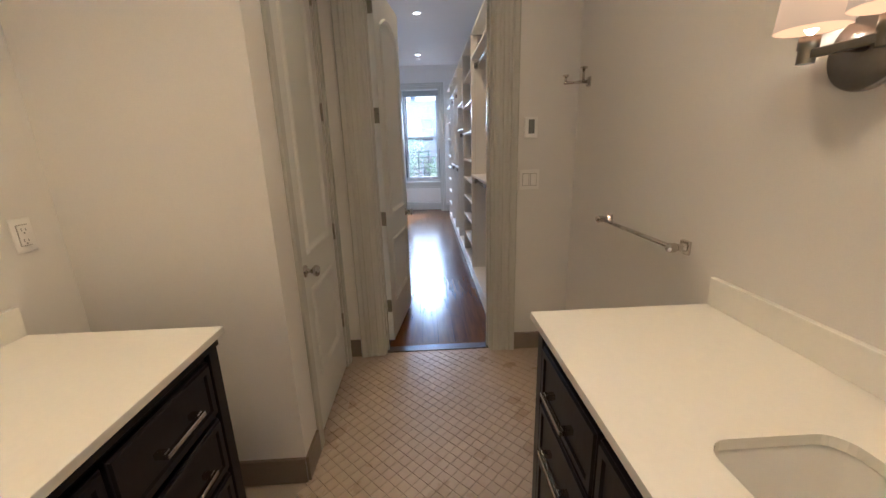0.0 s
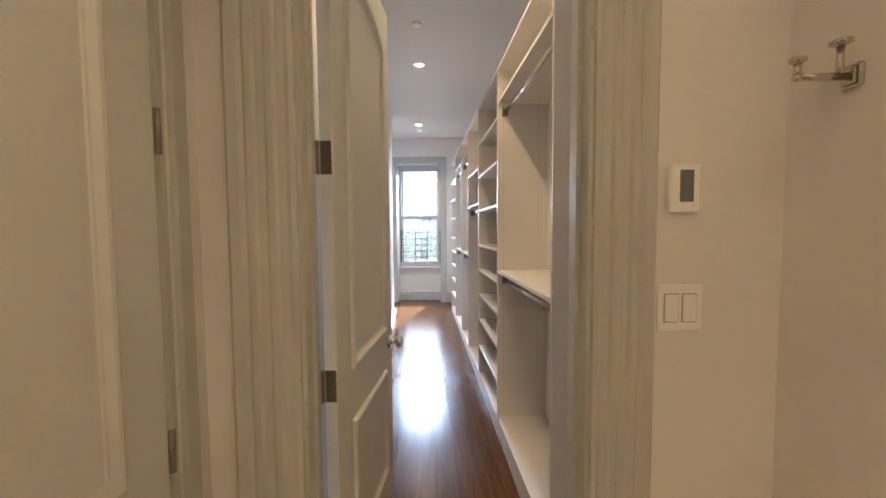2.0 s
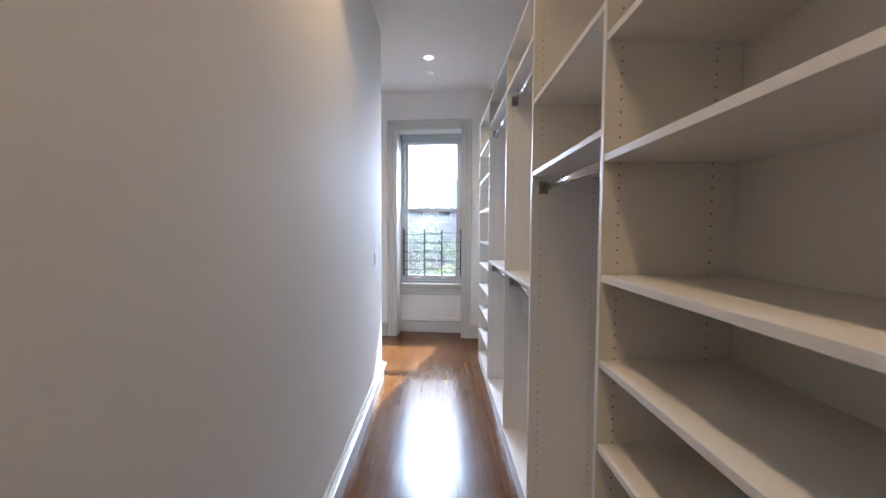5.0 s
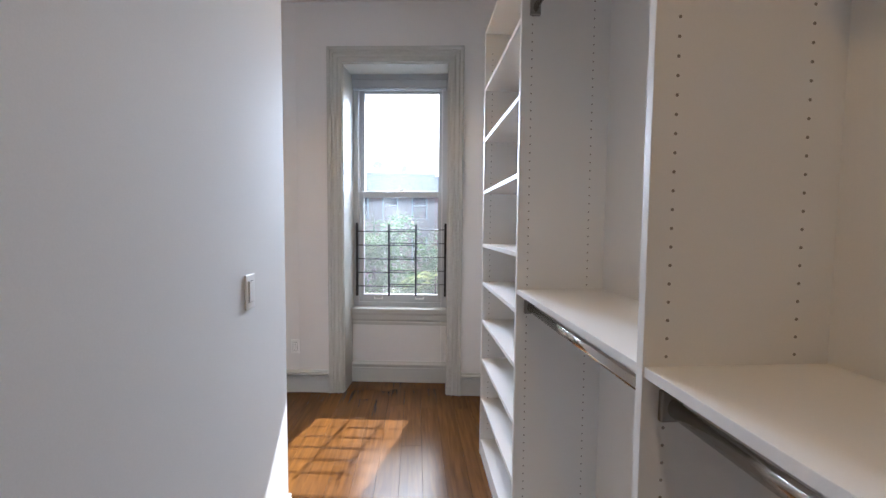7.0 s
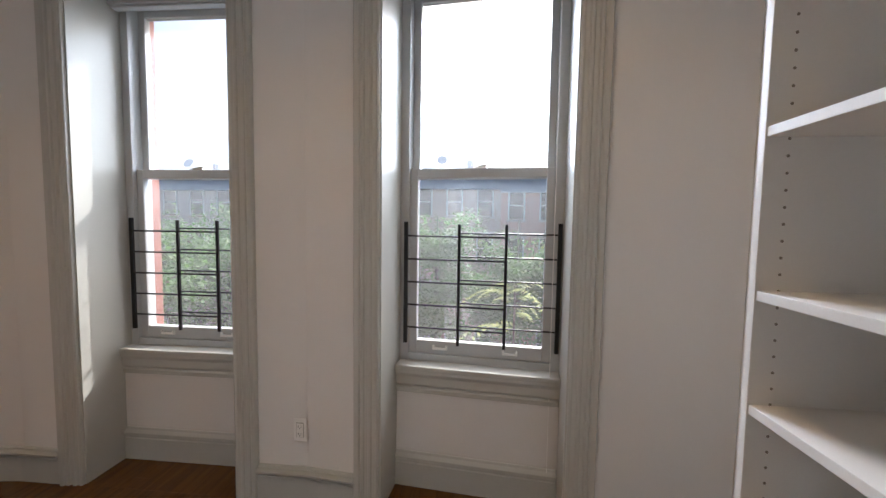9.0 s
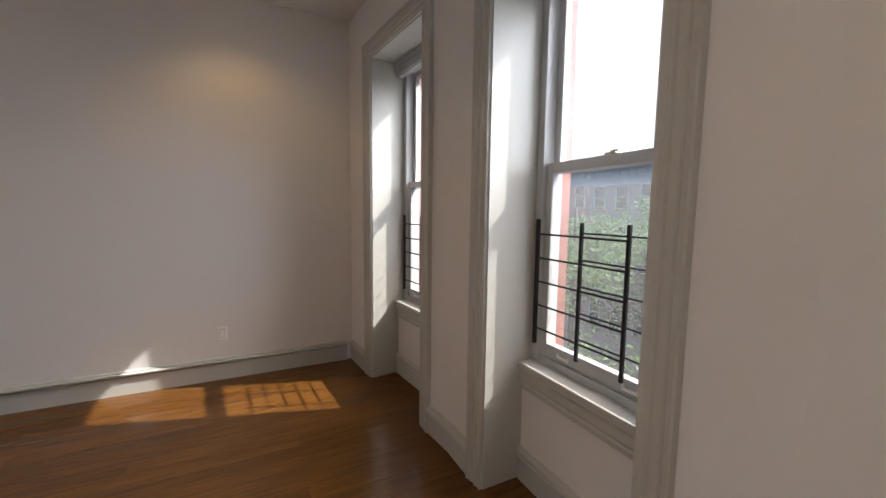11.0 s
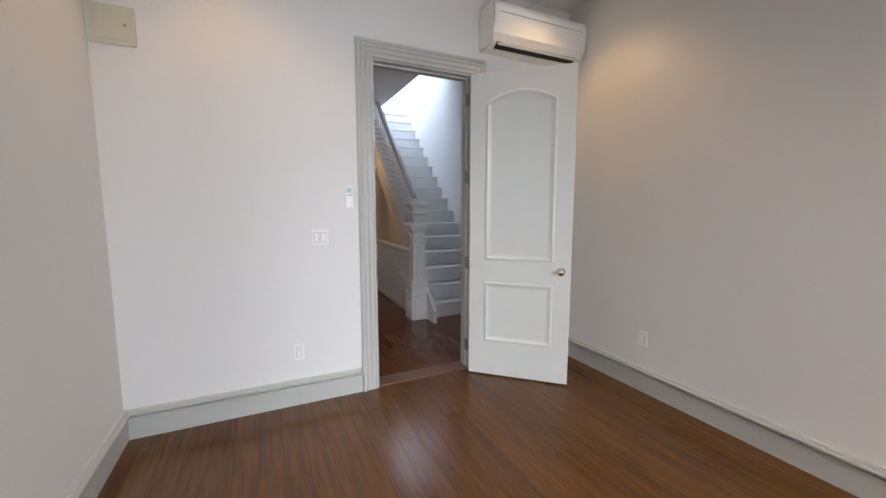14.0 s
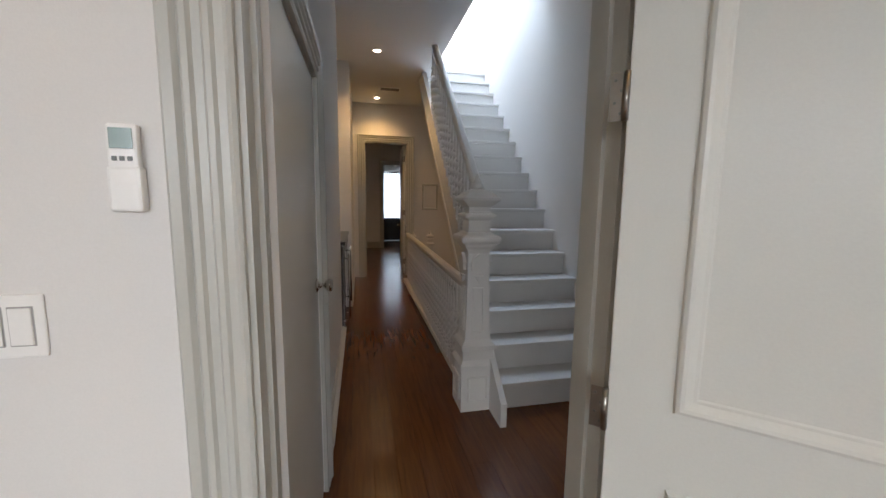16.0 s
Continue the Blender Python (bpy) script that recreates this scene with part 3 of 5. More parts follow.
# ---- bathroom ----
BWX, BNY, BUX = -0.19, -7.46, 0.585
wall("wall_bath_west", BWX - 0.2, BWX, -10.6, BNY, BZ, H, "bathroom wall painted warm white")
wall("wall_bath_south", BWX - 0.2, XE + 0.1, -10.7, -10.6, BZ, H, "bathroom wall painted warm white")
b = Build()
b.box(-0.39, BUX, BNY, BNY + 0.10, BZ, H)
b.box(0.485, BUX, BNY + 0.10, -7.22, BZ, H)
b.box(0.485, BUX, -6.49, YB0, BZ, H)
b.box(0.485, BUX, -7.22, -6.49, 2.40, H)
setting(b.make("wall_closet_bump", WALL), "white wall round the linen closet", "wall")
mclo = Matrix.Translation((BUX, -6.855, 0)) @ Matrix.Rotation(radians(90), 4, 'Z')
jamb("trim_jamb_3", 0.365, 0.10, 2.40 - BZ, mclo @ Matrix.Translation((0, 0, BZ)), 0.05)
b = Build()
for a0, a1 in ((-0.365 - 0.06, -0.368), (0.374, 0.365 + 0.06)):
    b.box(a0, a1, -0.016, 0, BZ, 2.46, 0.004)
b.box(-0.425, 0.425, -0.016, 0, 2.39, 2.46, 0.004)
setting(b.make("trim_casing_3", TRIM, m=mclo), "flat casing of the linen closet door", "door trim")
door_leaf(Matrix.Translation((BUX - 0.010, -6.51, BZ)) @ Matrix.Rotation(radians(-90), 4, 'Z') @ Matrix.Translation((0, -0.042, 0)), 0.69, 2.43, "closed grey-white two-panel linen closet door", (0.36, 0.98, 1.70, 2.31), hinge_side=1)


def tile_base(name, p0, p1):
    p0, p1 = Vector((*p0, BZ)), Vector((*p1, BZ))
    a = (p1 - p0).normalized()
    s = Vector((-a.y, a.x, 0))
    b = Build().loops([[p + s * u + Vector((0, 0, z)) for u, z in ((0, 0), (0.012, 0), (0.012, 0.128), (0.009, 0.131), (0, 0.131))] for p in (p0, p1)], cap=True)
    setting(b.make(name, TILEBASE), "taupe stone tile baseboard", "baseboard")


tile_base("baseboard_tile", (XE, -7.6), (XE, YB0))
tile_base("baseboard_tile", (XE, YB0), (BX1 + 0.118 * BK, YB0))
tile_base("baseboard_tile", (BX0 - 0.118 * BK, YB0), (BUX, YB0))
tile_base("baseboard_tile", (BUX, -7.285), (BUX, BNY))
tile_base("baseboard_tile", (BUX, BNY), (BWX, BNY))


def bar_pull(parent, m, length):
    b = Build()
    b.box(-length / 2, length / 2, -0.040, -0.026, -0.007, 0.007, 0.0015, m)
    for s in (-1, 1):
        b.box(s * (length / 2 - 0.012) - 0.010, s * (length / 2 - 0.012) + 0.010, -0.030, 0.0, -0.009, 0.009, 0.0015, m)
    return b.make("bar_pull", CHROME, parent)


def vanity(m, length, label, sink):
    """A vanity along +x from its far end at x = 0; its front faces -y at y = 0, its back at y = 0.62. Top at 0.855."""
    e = thing("bathroom_vanity", m, label, "vanity", "vanities")
    b = Build()
    b.box(0.02, length, 0.03, 0.62, 0.10, 0.64)
    b.box(0.02, 0.04, 0.03, 0.62, 0.64, 0.829)
    b.box(0.04, length, 0.03, 0.05, 0.64, 0.829)
    b.box(0.04, length, 0.60, 0.62, 0.64, 0.829)
    b.box(0.02, 0.07, 0.012, 0.06, BZ, 0.83, 0.003)
    b.box(0.07, length, 0.03, 0.06, BZ, 0.10)
    b.box(0.005, length, 0.012, 0.03, 0.79, 0.829, 0.003)
    b.make("carcass", ESPRESSO, e)
    x = 0.085
    for w, rows in ((0.42, ((0.58, 0.77), (0.36, 0.56), (0.13, 0.34))), (0.62, ((0.58, 0.77), (0.13, 0.56))), (0.42, ((0.58, 0.77), (0.36, 0.56), (0.13, 0.34)))):
        if x + w > length + 0.3:
            break
        for z0, z1 in rows:
            b = Build()
            b.box(x, x + w - 0.012, 0.012, 0.03, z0, z1, 0.003)
            b.loops([[Vector((px, yy, pz)) for px, pz in ((x + o, z0 + o), (x + w - 0.012 - o, z0 + o), (x + w - 0.012 - o, z1 - o), (x + o, z1 - o))] for o, yy in ((0.004, 0.012), (0.008, 0.005), (0.028, 0.005), (0.034, 0.0115))])
            d = b.make("drawer_front", ESPRESSO, e)
            bar_pull(d, Matrix.Translation((x + w / 2, 0.005, (z0 + z1) / 2)), 0.17)
        x += w
    b = Build()
    if not sink:
        b.box(0.0, length, -0.012, 0.64, 0.83, 0.855, 0.002)
    else:
        a0, a1, c0, c1 = sink
        outer = [(0, -0.012), (length, -0.012), (length, 0.64), (0, 0.64)]
        n, r = 6, 0.05
        hole = []
        for qx, qy, st in ((a1 - r, c1 - r, 0), (a0 + r, c1 - r, 90), (a0 + r, c0 + r, 180), (a1 - r, c0 + r, 270)):
            hole += [(qx + r * math.cos(radians(st + 90 * i / n)), qy + r * math.sin(radians(st + 90 * i / n))) for i in range(n + 1)]
        mid = []
        for px, py in hole:  # the slab's edge that belongs to each point of the hole
            dx, dy = px - (a0 + a1) / 2, py - (c0 + c1) / 2
            t = min(((length if dx > 0 else 0) - (a0 + a1) / 2) / dx if abs(dx) > 1e-6 else 9e9, ((0.64 if dy > 0 else -0.012) - (c0 + c1) / 2) / dy if abs(dy) > 1e-6 else 9e9)
            mid.append(((a0 + a1) / 2 + dx * t, (c0 + c1) / 2 + dy * t))
        for qx, qy in outer:
            k = min(range(len(mid)), key=lambda j: (mid[j][0] - qx) ** 2 + (mid[j][1] - qy) ** 2)
            mid[k] = (qx, qy)
        b.loops([[Vector((*p, 0.83)) for p in mid], [Vector((*p, 0.855)) for p in mid], [Vector((*p, 0.855)) for p in hole], [Vector((*p, 0.83)) for p in hole]])
        s = Build()
        ctr = Vector(((a0 + a1) / 2, (c0 + c1) / 2, 0))
        rows = []
        for k, z in ((1.03, 0.8295), (1.0, 0.82), (0.97, 0.74), (0.90, 0.70), (0.6, 0.688), (0.08, 0.683)):
            rows.append([Vector((ctr.x + (px - ctr.x) * k, ctr.y + (py - ctr.y) * k, z)) for px, py in hole])
        s.loops(rows, cap=True)
        basin = s.make("undermount_basin", PORCELAIN, e)
        for f in basin.data.polygons:
            f.use_smooth = True
        Build().lathe([(0.0, 0.0), (0.024, 0.0), (0.024, 0.004), (0.012, 0.003), (0, 0.003)], 20, Matrix.Translation((ctr.x, ctr.y, 0.684))).make("drain", CHROME, basin)
    b.make("countertop", QUARTZ, e)
    Build().box(0.0, length, 0.62, 0.64, 0.8552, 0.955, 0.003).make("backsplash", QUARTZ, e)
    return e


vanity(pose(XE - 0.64, -7.71, 0, 0, 0, -90), 2.2, "dark espresso vanity with white quartz top and undermount sink", (0.62, 1.10, 0.15, 0.43))
vanity(Matrix.Translation((BWX + 0.655, -7.71, 0)) @ Matrix.Rotation(radians(-90), 4, 'Z') @ Matrix.Diagonal((1, -1, 1, 1)), 2.2, "dark espresso vanity with plain white quartz top", None)


def wall_plate(name, m, label, category, kind, gang=1, group=""):
    """A cover plate on a wall: faces -y at y = 0. kind: rocker, outlet."""
    e = thing(name, m, label, category, group)
    w = 0.035 + 0.023 * (gang - 1)
    Build().box(-w, w, -0.006, 0.0, -0.058, 0.058, 0.003).make("cover_plate", PLATE, e)
    for g in range(gang):
        c = (g - (gang - 1) / 2) * 0.046
        # a grey plate under the face paints the shadow line of its joint
        Build().box(c - 0.0195, c + 0.0195, -0.0066, -0.006, -0.0365, 0.0365).make("rocker_gap_shade", GAP, e)
        Build().box(c - 0.017, c + 0.017, -0.010, -0.0066, -0.034, 0.034, 0.0015).make("rocker" if kind == "rocker" else "socket_face", PLATE, e)
        if kind == "outlet":
            b = Build()
            for z in (-0.018, 0.018):
                b.box(c - 0.008, c - 0.006, -0.0106, -0.0100, z - 0.004, z + 0.006).box(c + 0.006, c + 0.008, -0.0106, -0.0100, z - 0.004, z + 0.005)
                b.lathe([(0.0025, 0), (0.0025, 0.0006)], 8, pose(c, -0.0100, z - 0.010, 90))
            b.make("slot", GREYP, e)
    return e


def on_wall(x, y, z, face):
    """face: degrees by which the plate's front is turned from -y."""
    return pose(x, y, z, 0, 0, face)


wall_plate("light_switch", on_wall(1.878, YB0, 1.197, 0) @ Matrix.Scale(1.13, 4), "double white rocker switch in the bathroom", "switch", "rocker", 2, "switches")
th = thing("thermostat", on_wall(1.874, YB0, 1.530, 0) @ Matrix.Scale(1.08, 4), "small white wall thermostat with a dark display", "thermostat")
Build().box(-0.041, 0.041, -0.022, 0, -0.06, 0.06, 0.006).make("housing", PLATE, th)
Build().box(-0.016, 0.020, -0.0235, -0.022, -0.035, 0.045, 0.001).make("display", GREYP, th)
wall_plate("outlet", on_wall(BWX, -7.60, 1.17, 90), "white double outlet above the counter", "outlet", "outlet", 1, "outlets")

rh = thing("robe_hook", on_wall(XE, -6.53, 1.775, -90) @ Matrix.Scale(1.2, 4), "polished nickel double robe hook on the wall", "hook")
b = Build().box(-0.020, 0.020, -0.011, 0, -0.024, 0.024, 0.006).box(-0.014, 0.014, -0.017, -0.011, -0.017, 0.017, 0.004)
b.make("backplate", CHROME, rh)
b = Build().rod((0, -0.015, 0), (0, -0.122, -0.004), 0.0075)
for y, z, r in ((-0.034, 0.060, 0.018), (-0.122, 0.024, 0.014)):
    b.rod((0, y, -0.004), (0, y, z), 0.0065)
    b.lathe([(0.0065, -0.004), (r, 0.002), (r, 0.007), (r * 0.7, 0.010), (0, 0.011)], 18, Matrix.Translation((0, y, z)))
b.lathe([(0.0, -0.010), (0.009, -0.006), (0.0095, 0.0), (0.007, 0.006)], 16, Matrix.Translation((0, -0.122, -0.004)))
b.make("hook_arm", CHROME, rh)

tb = thing("towel_bar", on_wall(XE, -7.235, 1.02, -90), "polished nickel towel bar with square end posts", "towel bar")
for s in (-1, 1):
    b = Build().box(s * 0.31 - 0.027, s * 0.31 + 0.027, -0.012, 0, -0.027, 0.027, 0.003)
    b.lathe([(0.020, 0), (0.014, 0.012), (0.014, 0.03), (0.019, 0.036), (0.019, 0.062), (0.012, 0.07), (0, 0.072)], 8, pose(s * 0.31, -0.010, 0, 90), math.pi / 8)
    b.make("post", CHROME, tb)
Build().rod((-0.31, -0.055, 0), (0.31, -0.055, 0), 0.009).make("bar", CHROME, tb)


def sconce(x, y, z, face, label, power):
    e = thing("wall_sconce", on_wall(x, y, z, face), label, "wall lamp", "wall sconces")
    b = Build().lathe([(0.0, 0), (0.085, 0), (0.085, 0.012), (0.08, 0.018), (0, 0.02)], 36, pose(0, 0, 0, 90))
    b.make("backplate", NICKEL, e)
    b = Build().box(-0.095, 0.095, -0.075, -0.060, 0.0, 0.02, 0.002).rod((0, -0.015, 0.01), (0, -0.07, 0.01), 0.012)
    b.make("arm", NICKEL, e)
    for s in (-1, 1):
        Build().lathe([(0.018, -0.03), (0.018, 0.0), (0.021, 0.002), (0.021, 0.03), (0.0, 0.032)], 16, Matrix.Translation((s * 0.085, -0.068, 0.02))).make("lamp_holder", NICKEL, e)
        Build().lathe([(0.072, 0.045), (0.062, 0.18), (0.060, 0.18), (0.070, 0.045)], 36, Matrix.Translation((s * 0.085, -0.068, 0.02))).make("shade", SHADE, e)
        Build().lathe([(0, 0.03), (0.018, 0.05), (0.024, 0.08), (0.018, 0.105), (0, 0.115)], 16, Matrix.Translation((s * 0.085, -0.068, 0.02))).make("bulb", BULB, e)
        lamp("sconce_lamp", 'POINT', e.matrix_world @ Matrix.Translation((s * 0.085, -0.068, 0.16)), power, WARM, 0.03)


sconce(XE, -8.04, 1.60, -90, "two-arm nickel wall sconce with lit linen shades", 4.0)


def downlight(x, y, z, power, colour=WARM, group="recessed downlights"):
    e = thing("recessed_downlight", Matrix.Translation((x, y, z)), "round white recessed ceiling downlight, lit", "downlight", group)
    Build().lathe([(0.038, 0.0), (0.040, -0.006), (0.058, -0.005), (0.060, 0.0)], 32).make("trim_ring", PLATE, e)
    Build().lathe([(0, -0.002), (0.039, -0.002), (0.039, -0.001), (0, -0.001)], 28).make("lens", CANLIT, e)
    if power:
        lamp("downlight_lamp", 'SPOT', Matrix.Translation((x, y, z - 0.012)), power, colour, 0.035, spot=120)


downlight(1.16, -3.30, H, 9)
downlight(1.14, -1.00, H, 10)
downlight(1.16, -5.40, H, 13)
downlight(-2.38, -3.84, H, 8)
downlight(-2.38, -1.10, H, 8)
downlight(-0.25, -3.84, H, 6)
downlight(-0.25, -1.10, H, 6)
downlight(-1.57, -8.33, H, 18)
downlight(-1.66, -10.40, H, 11)
# unseen fitting, added to give the back room's walls their warm light
downlight(-1.60, -13.00, H, 9)
downlight(1.40, -7.60, H, 7.5)
downlight(1.35, -8.75, H, 16)
downlight(0.35, -8.75, H, 16)
for x, y in ((1.14, -4.1), (1.14, -0.62), (-2.35, -3.42), (-1.52, -6.09)):
    e = thing("sprinkler_head", Matrix.Translation((x, y, H)), "flat white concealed sprinkler cover on the ceiling", "sprinkler", "sprinklers")
    Build().lathe([(0.0, -0.012), (0.036, -0.012), (0.040, -0.008), (0.040, 0.0)], 24).make("cover", PLATE, e)

# ---- dressing passage: wardrobe system ----
CX, CB = 1.68, 2.035
DIV = (-5.885, -4.80, -3.955, -3.20, -2.51, -1.68, -0.925)
CT = 2.50
ward = thing("wardrobe_system", Matrix.Translation((CX, 0, 0)), "white melamine open wardrobe with shelves and hanging rails", "wardrobe")
D = CB - CX
for n, y in enumerate(DIV):
    Build().box(0, D, y - 0.0095, y + 0.0095, floor_z(CX, y), CT, 0.0012).make("upright_panel", MELA, ward)
    # pin holes are flat discs on the panel, coloured dark for the shade inside
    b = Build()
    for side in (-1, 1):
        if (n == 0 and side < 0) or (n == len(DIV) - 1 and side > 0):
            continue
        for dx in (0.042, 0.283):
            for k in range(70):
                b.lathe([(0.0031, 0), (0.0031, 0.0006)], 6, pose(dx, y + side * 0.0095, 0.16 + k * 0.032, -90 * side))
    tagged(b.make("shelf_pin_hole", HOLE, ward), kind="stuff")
Build().box(D - 0.006, D, DIV[0], DIV[-1], 0.08, CT).make("back_panel", MELA, ward)
for z, x in ((1.42, 0.27), (0.92, 0.255)):  # black bumpers for the open door on the end panel
    Build().lathe([(0.0, 0), (0.015, 0), (0.015, 0.006), (0.007, 0.010), (0.007, 0.038), (0.009, 0.040), (0.009, 0.048), (0, 0.05)], 16, pose(x, DIV[0] - 0.0095, z, 90)).make("door_bumper", BLACK, ward)
SHELVES = {0: (1.135, 2.28), 1: (2.18, 1.89, 1.59, 1.28, 1.055, 0.83, 0.595, 0.35), 2: (1.98, 1.66), 3: (1.135, 2.28), 4: (1.135, 2.28), 5: (2.18, 1.89, 1.59, 1.28, 1.055, 0.83, 0.595, 0.35)}
RODS = {0: (1.065, 2.20), 2: (1.585,), 3: (1.065, 2.20), 4: (1.065, 2.20)}
for n, (y0, y1) in enumerate(zip(DIV, DIV[1:])):
    a, c = y0 + 0.0102, y1 - 0.0102
    for z in SHELVES[n]:
        Build().box(0.002, D - 0.007, a, c, z - 0.019, z, 0.0012).make("shelf", MELA, ward)
    Build().box(0.001, D - 0.007, a, c, CT - 0.02, CT - 0.001, 0.0012).make("top_board", MELA, ward)
    Build().box(0.002, D - 0.007, a, c, 0.075, 0.095, 0.0012).make("bottom_shelf", MELA, ward)
    Build().box(0.004, 0.022, a, c, floor_z(CX, a), 0.074).make("plinth", MELA, ward)
    for z in RODS.get(n, ()):
        b = Build()
        b.lathe([(0.016, 0), (0.016, c - a)], 18, pose(0.05, a, z, -90) @ Matrix.Diagonal((0.6, 1, 1, 1)))
        b.make("hanging_rail", CHROME, ward)
        for yy, s in ((a, 1), (c, -1)):
            Build().box(0.03, 0.07, min(yy, yy + s * 0.012), max(yy, yy + s * 0.012), z - 0.026, z + 0.03, 0.003).make("rail_socket", NICKEL, ward)
wall_plate("outlet", on_wall(XC1, -4.28, 0.46, 90), "white outlet low on the passage wall", "outlet", "outlet", 1, "outlets")
wall_plate("light_switch", on_wall(XC1, -1.84, 1.155, 90), "single white rocker switch on the passage wall", "switch", "rocker", 1, "switches")

# ---- bedroom fittings ----
wall_plate("light_switch", on_wall(-0.735, YS, 1.195, 180), "double white rocker switch beside the bedroom door", "switch", "rocker", 2, "switches")
wall_plate("outlet", on_wall(-0.565, YS, 0.385, 180), "white outlet low on the bedroom wall", "outlet", "outlet", 1, "outlets")
wall_plate("outlet", on_wall(XW, -3.53, 0.41, 90), "white blank plate low on the bedroom wall", "outlet", "rocker", 1, "outlets")
wall_plate("outlet", on_wall(XW, -1.26, 0.395, 90), "white blank plate low on the bedroom wall", "outlet", "rocker", 1, "outlets")
wall_plate("outlet", local(0.30) @ Matrix.Translation((0, 0.001, 0.385)), "white outlet between the windows", "outlet", "outlet", 1, "outlets")
rc = thing("remote_control", on_wall(-0.945, YS, 1.475, 180), "white air conditioner remote in a wall holder", "remote control")
Build().box(-0.027, 0.027, -0.024, 0, -0.075, 0.005, 0.006).make("holder", PLATE, rc)
Build().box(-0.024, 0.024, -0.022, -0.004, -0.05, 0.078, 0.005).make("body", PLATE, rc)
Build().box(-0.018, 0.018, -0.0235, -0.022, 0.035, 0.070, 0.001).make("display", material("lcd_grey", (0.22, 0.30, 0.28), 0.2, bump=0), rc)
b = Build()
for ix in (-0.012, 0, 0.012):
    b.box(ix - 0.004, ix + 0.004, -0.0235, -0.022, 0.014, 0.022, 0.001)
b.make("button", GREYP, rc)
ap = thing("access_panel", on_wall(0.325, YS, 2.41, 180), "small pale yellowish access panel high on the wall", "access panel")
Build().box(-0.105, 0.105, -0.010, 0, -0.105, 0.105, 0.003).box(-0.08, 0.08, -0.016, -0.010, -0.08, 0.08, 0.003).make("door", material("cream_paint", (0.62, 0.58, 0.44), 0.45, var=0.05), ap)
Build().lathe([(0.006, 0), (0.006, 0.012), (0, 0.014)], 12, pose(0.06, -0.016, 0, 90)).make("knob", NICKEL, ap)

ac = thing("air_conditioner", pose(-2.025, YS, 2.65, 0, 0, 180), "white wall-mounted split air conditioner above the door", "air conditioner")
prof = [(0, 0.0), (0.10, 0.0), (0.17, 0.035), (0.205, 0.085), (0.22, 0.16), (0.215, 0.28), (0.19, 0.318), (0.13, 0.328), (0, 0.328)]
b = Build()
b.loops([[Vector((x, -u, z)) for u, z in prof] for x in (0.0, 0.006, 0.92, 0.926)], cap=True)
body_ac = b.make("body", PLATE, ac)
for ex in (0.0, 0.926):
    Build().box(ex - 0.004, ex + 0.004, -0.205, -0.004, 0.01, 0.322, 0.003).make("end_cap", PLATE, ac)
lou = Matrix.Translation((0.46, -0.142, 0.018)) @ Matrix.Rotation(radians(-33), 4, 'X')
Build().box(-0.40, 0.40, -0.036, 0.028, -0.004, 0.004, 0.001, lou).make("air_outlet", BLACK, ac)
b = Build()
for o in (-0.026,):
    b.box(-0.395, 0.395, o - 0.012, o + 0.012, -0.010, -0.007, 0.001, lou)
b.make("louvre", PLATE, ac)
Build().box(0.05, 0.88, -0.2205, -0.217, 0.235, 0.237).make("panel_seam", GREYP, ac)

setting(Build().box(DX0 + 0.018, DX1 - 0.018, YS - 0.16, YS - 0.002, -0.02, 0.008, 0.003).make("trim_threshold", OAKT), "oak threshold board", "threshold")
setting(Build().box(BX0 + 0.018, BX1 - 0.018, YB0 + 0.02, YB0 + 0.10, BZ - 0.02, BZ + 0.006, 0.002).make("trim_threshold_2", DARKOAK), "dark wood threshold strip", "threshold")

# ---- hall and stair ----
HX, SX, SW = -1.16, -2.24, -3.18  # hall east wall, open side of the stair, stair wall
YF = -10.77  # far wall of the hall
RISE, GO, Y0 = 0.194, 0.206, -5.76
wall_with_opening("wall_hall_east", "y", -7.40, YS - 0.151, HX, HX + 0.12, -5.42, -4.60, 1.95, H)
wall("wall_hall_east_2", -0.70, -0.60, YF, -7.40, 0, H)
wall("wall_hall_east_3", HX, -0.60, -7.46, -7.40, 0, H)
wall("wall_hall_east_4", -1.24, -0.60, YF, -8.75, 0, H)
mh = Matrix.Translation((HX, -5.01, 0)) @ Matrix.Rotation(radians(-90), 4, 'Z')
b = Build()
b.loops([[Vector((-0.41, -d, 1.944 + a)), Vector((0.404 + a, -d, 1.944 + a)), Vector((0.404 + a, -d, 0))] for a, d in CASING], closed=False)
setting(b.make("trim_casing_4", TRIM, m=mh), "fluted casing round the hall closet", "door trim")
hc = thing("closet_door", mh, "flush white hall closet door, closed", "door")
hc["kind"] = "structure"
Build().box(-0.408, 0.406, 0.004, 0.046, 0.012, 1.944, 0.003).make("leaf", DOORP, hc)
knob("knob", Matrix.Translation((0.345, 0.004, 1.05)) @ Matrix.Rotation(radians(90), 4, 'X'), hc)
base_run("baseboard", (HX, -7.40), (HX, -5.54))
wall("wall_stair", SW - 0.2, SW, YF - 0.1, YS - 0.15, -3.0, 6.2)
wall("wall_hall_return", SW, XW, YS - 0.20, YS - 0.15, 0, H)
FD0, FD1 = -2.23, -1.43
wall_with_opening("wall_hall_south", "x", SW, -0.60, YF - 0.15, YF, FD0, FD1, 2.48, H)
door_frame(5, (FD0 + FD1) / 2, YF - 0.15, YF, 0.40, 2.48)
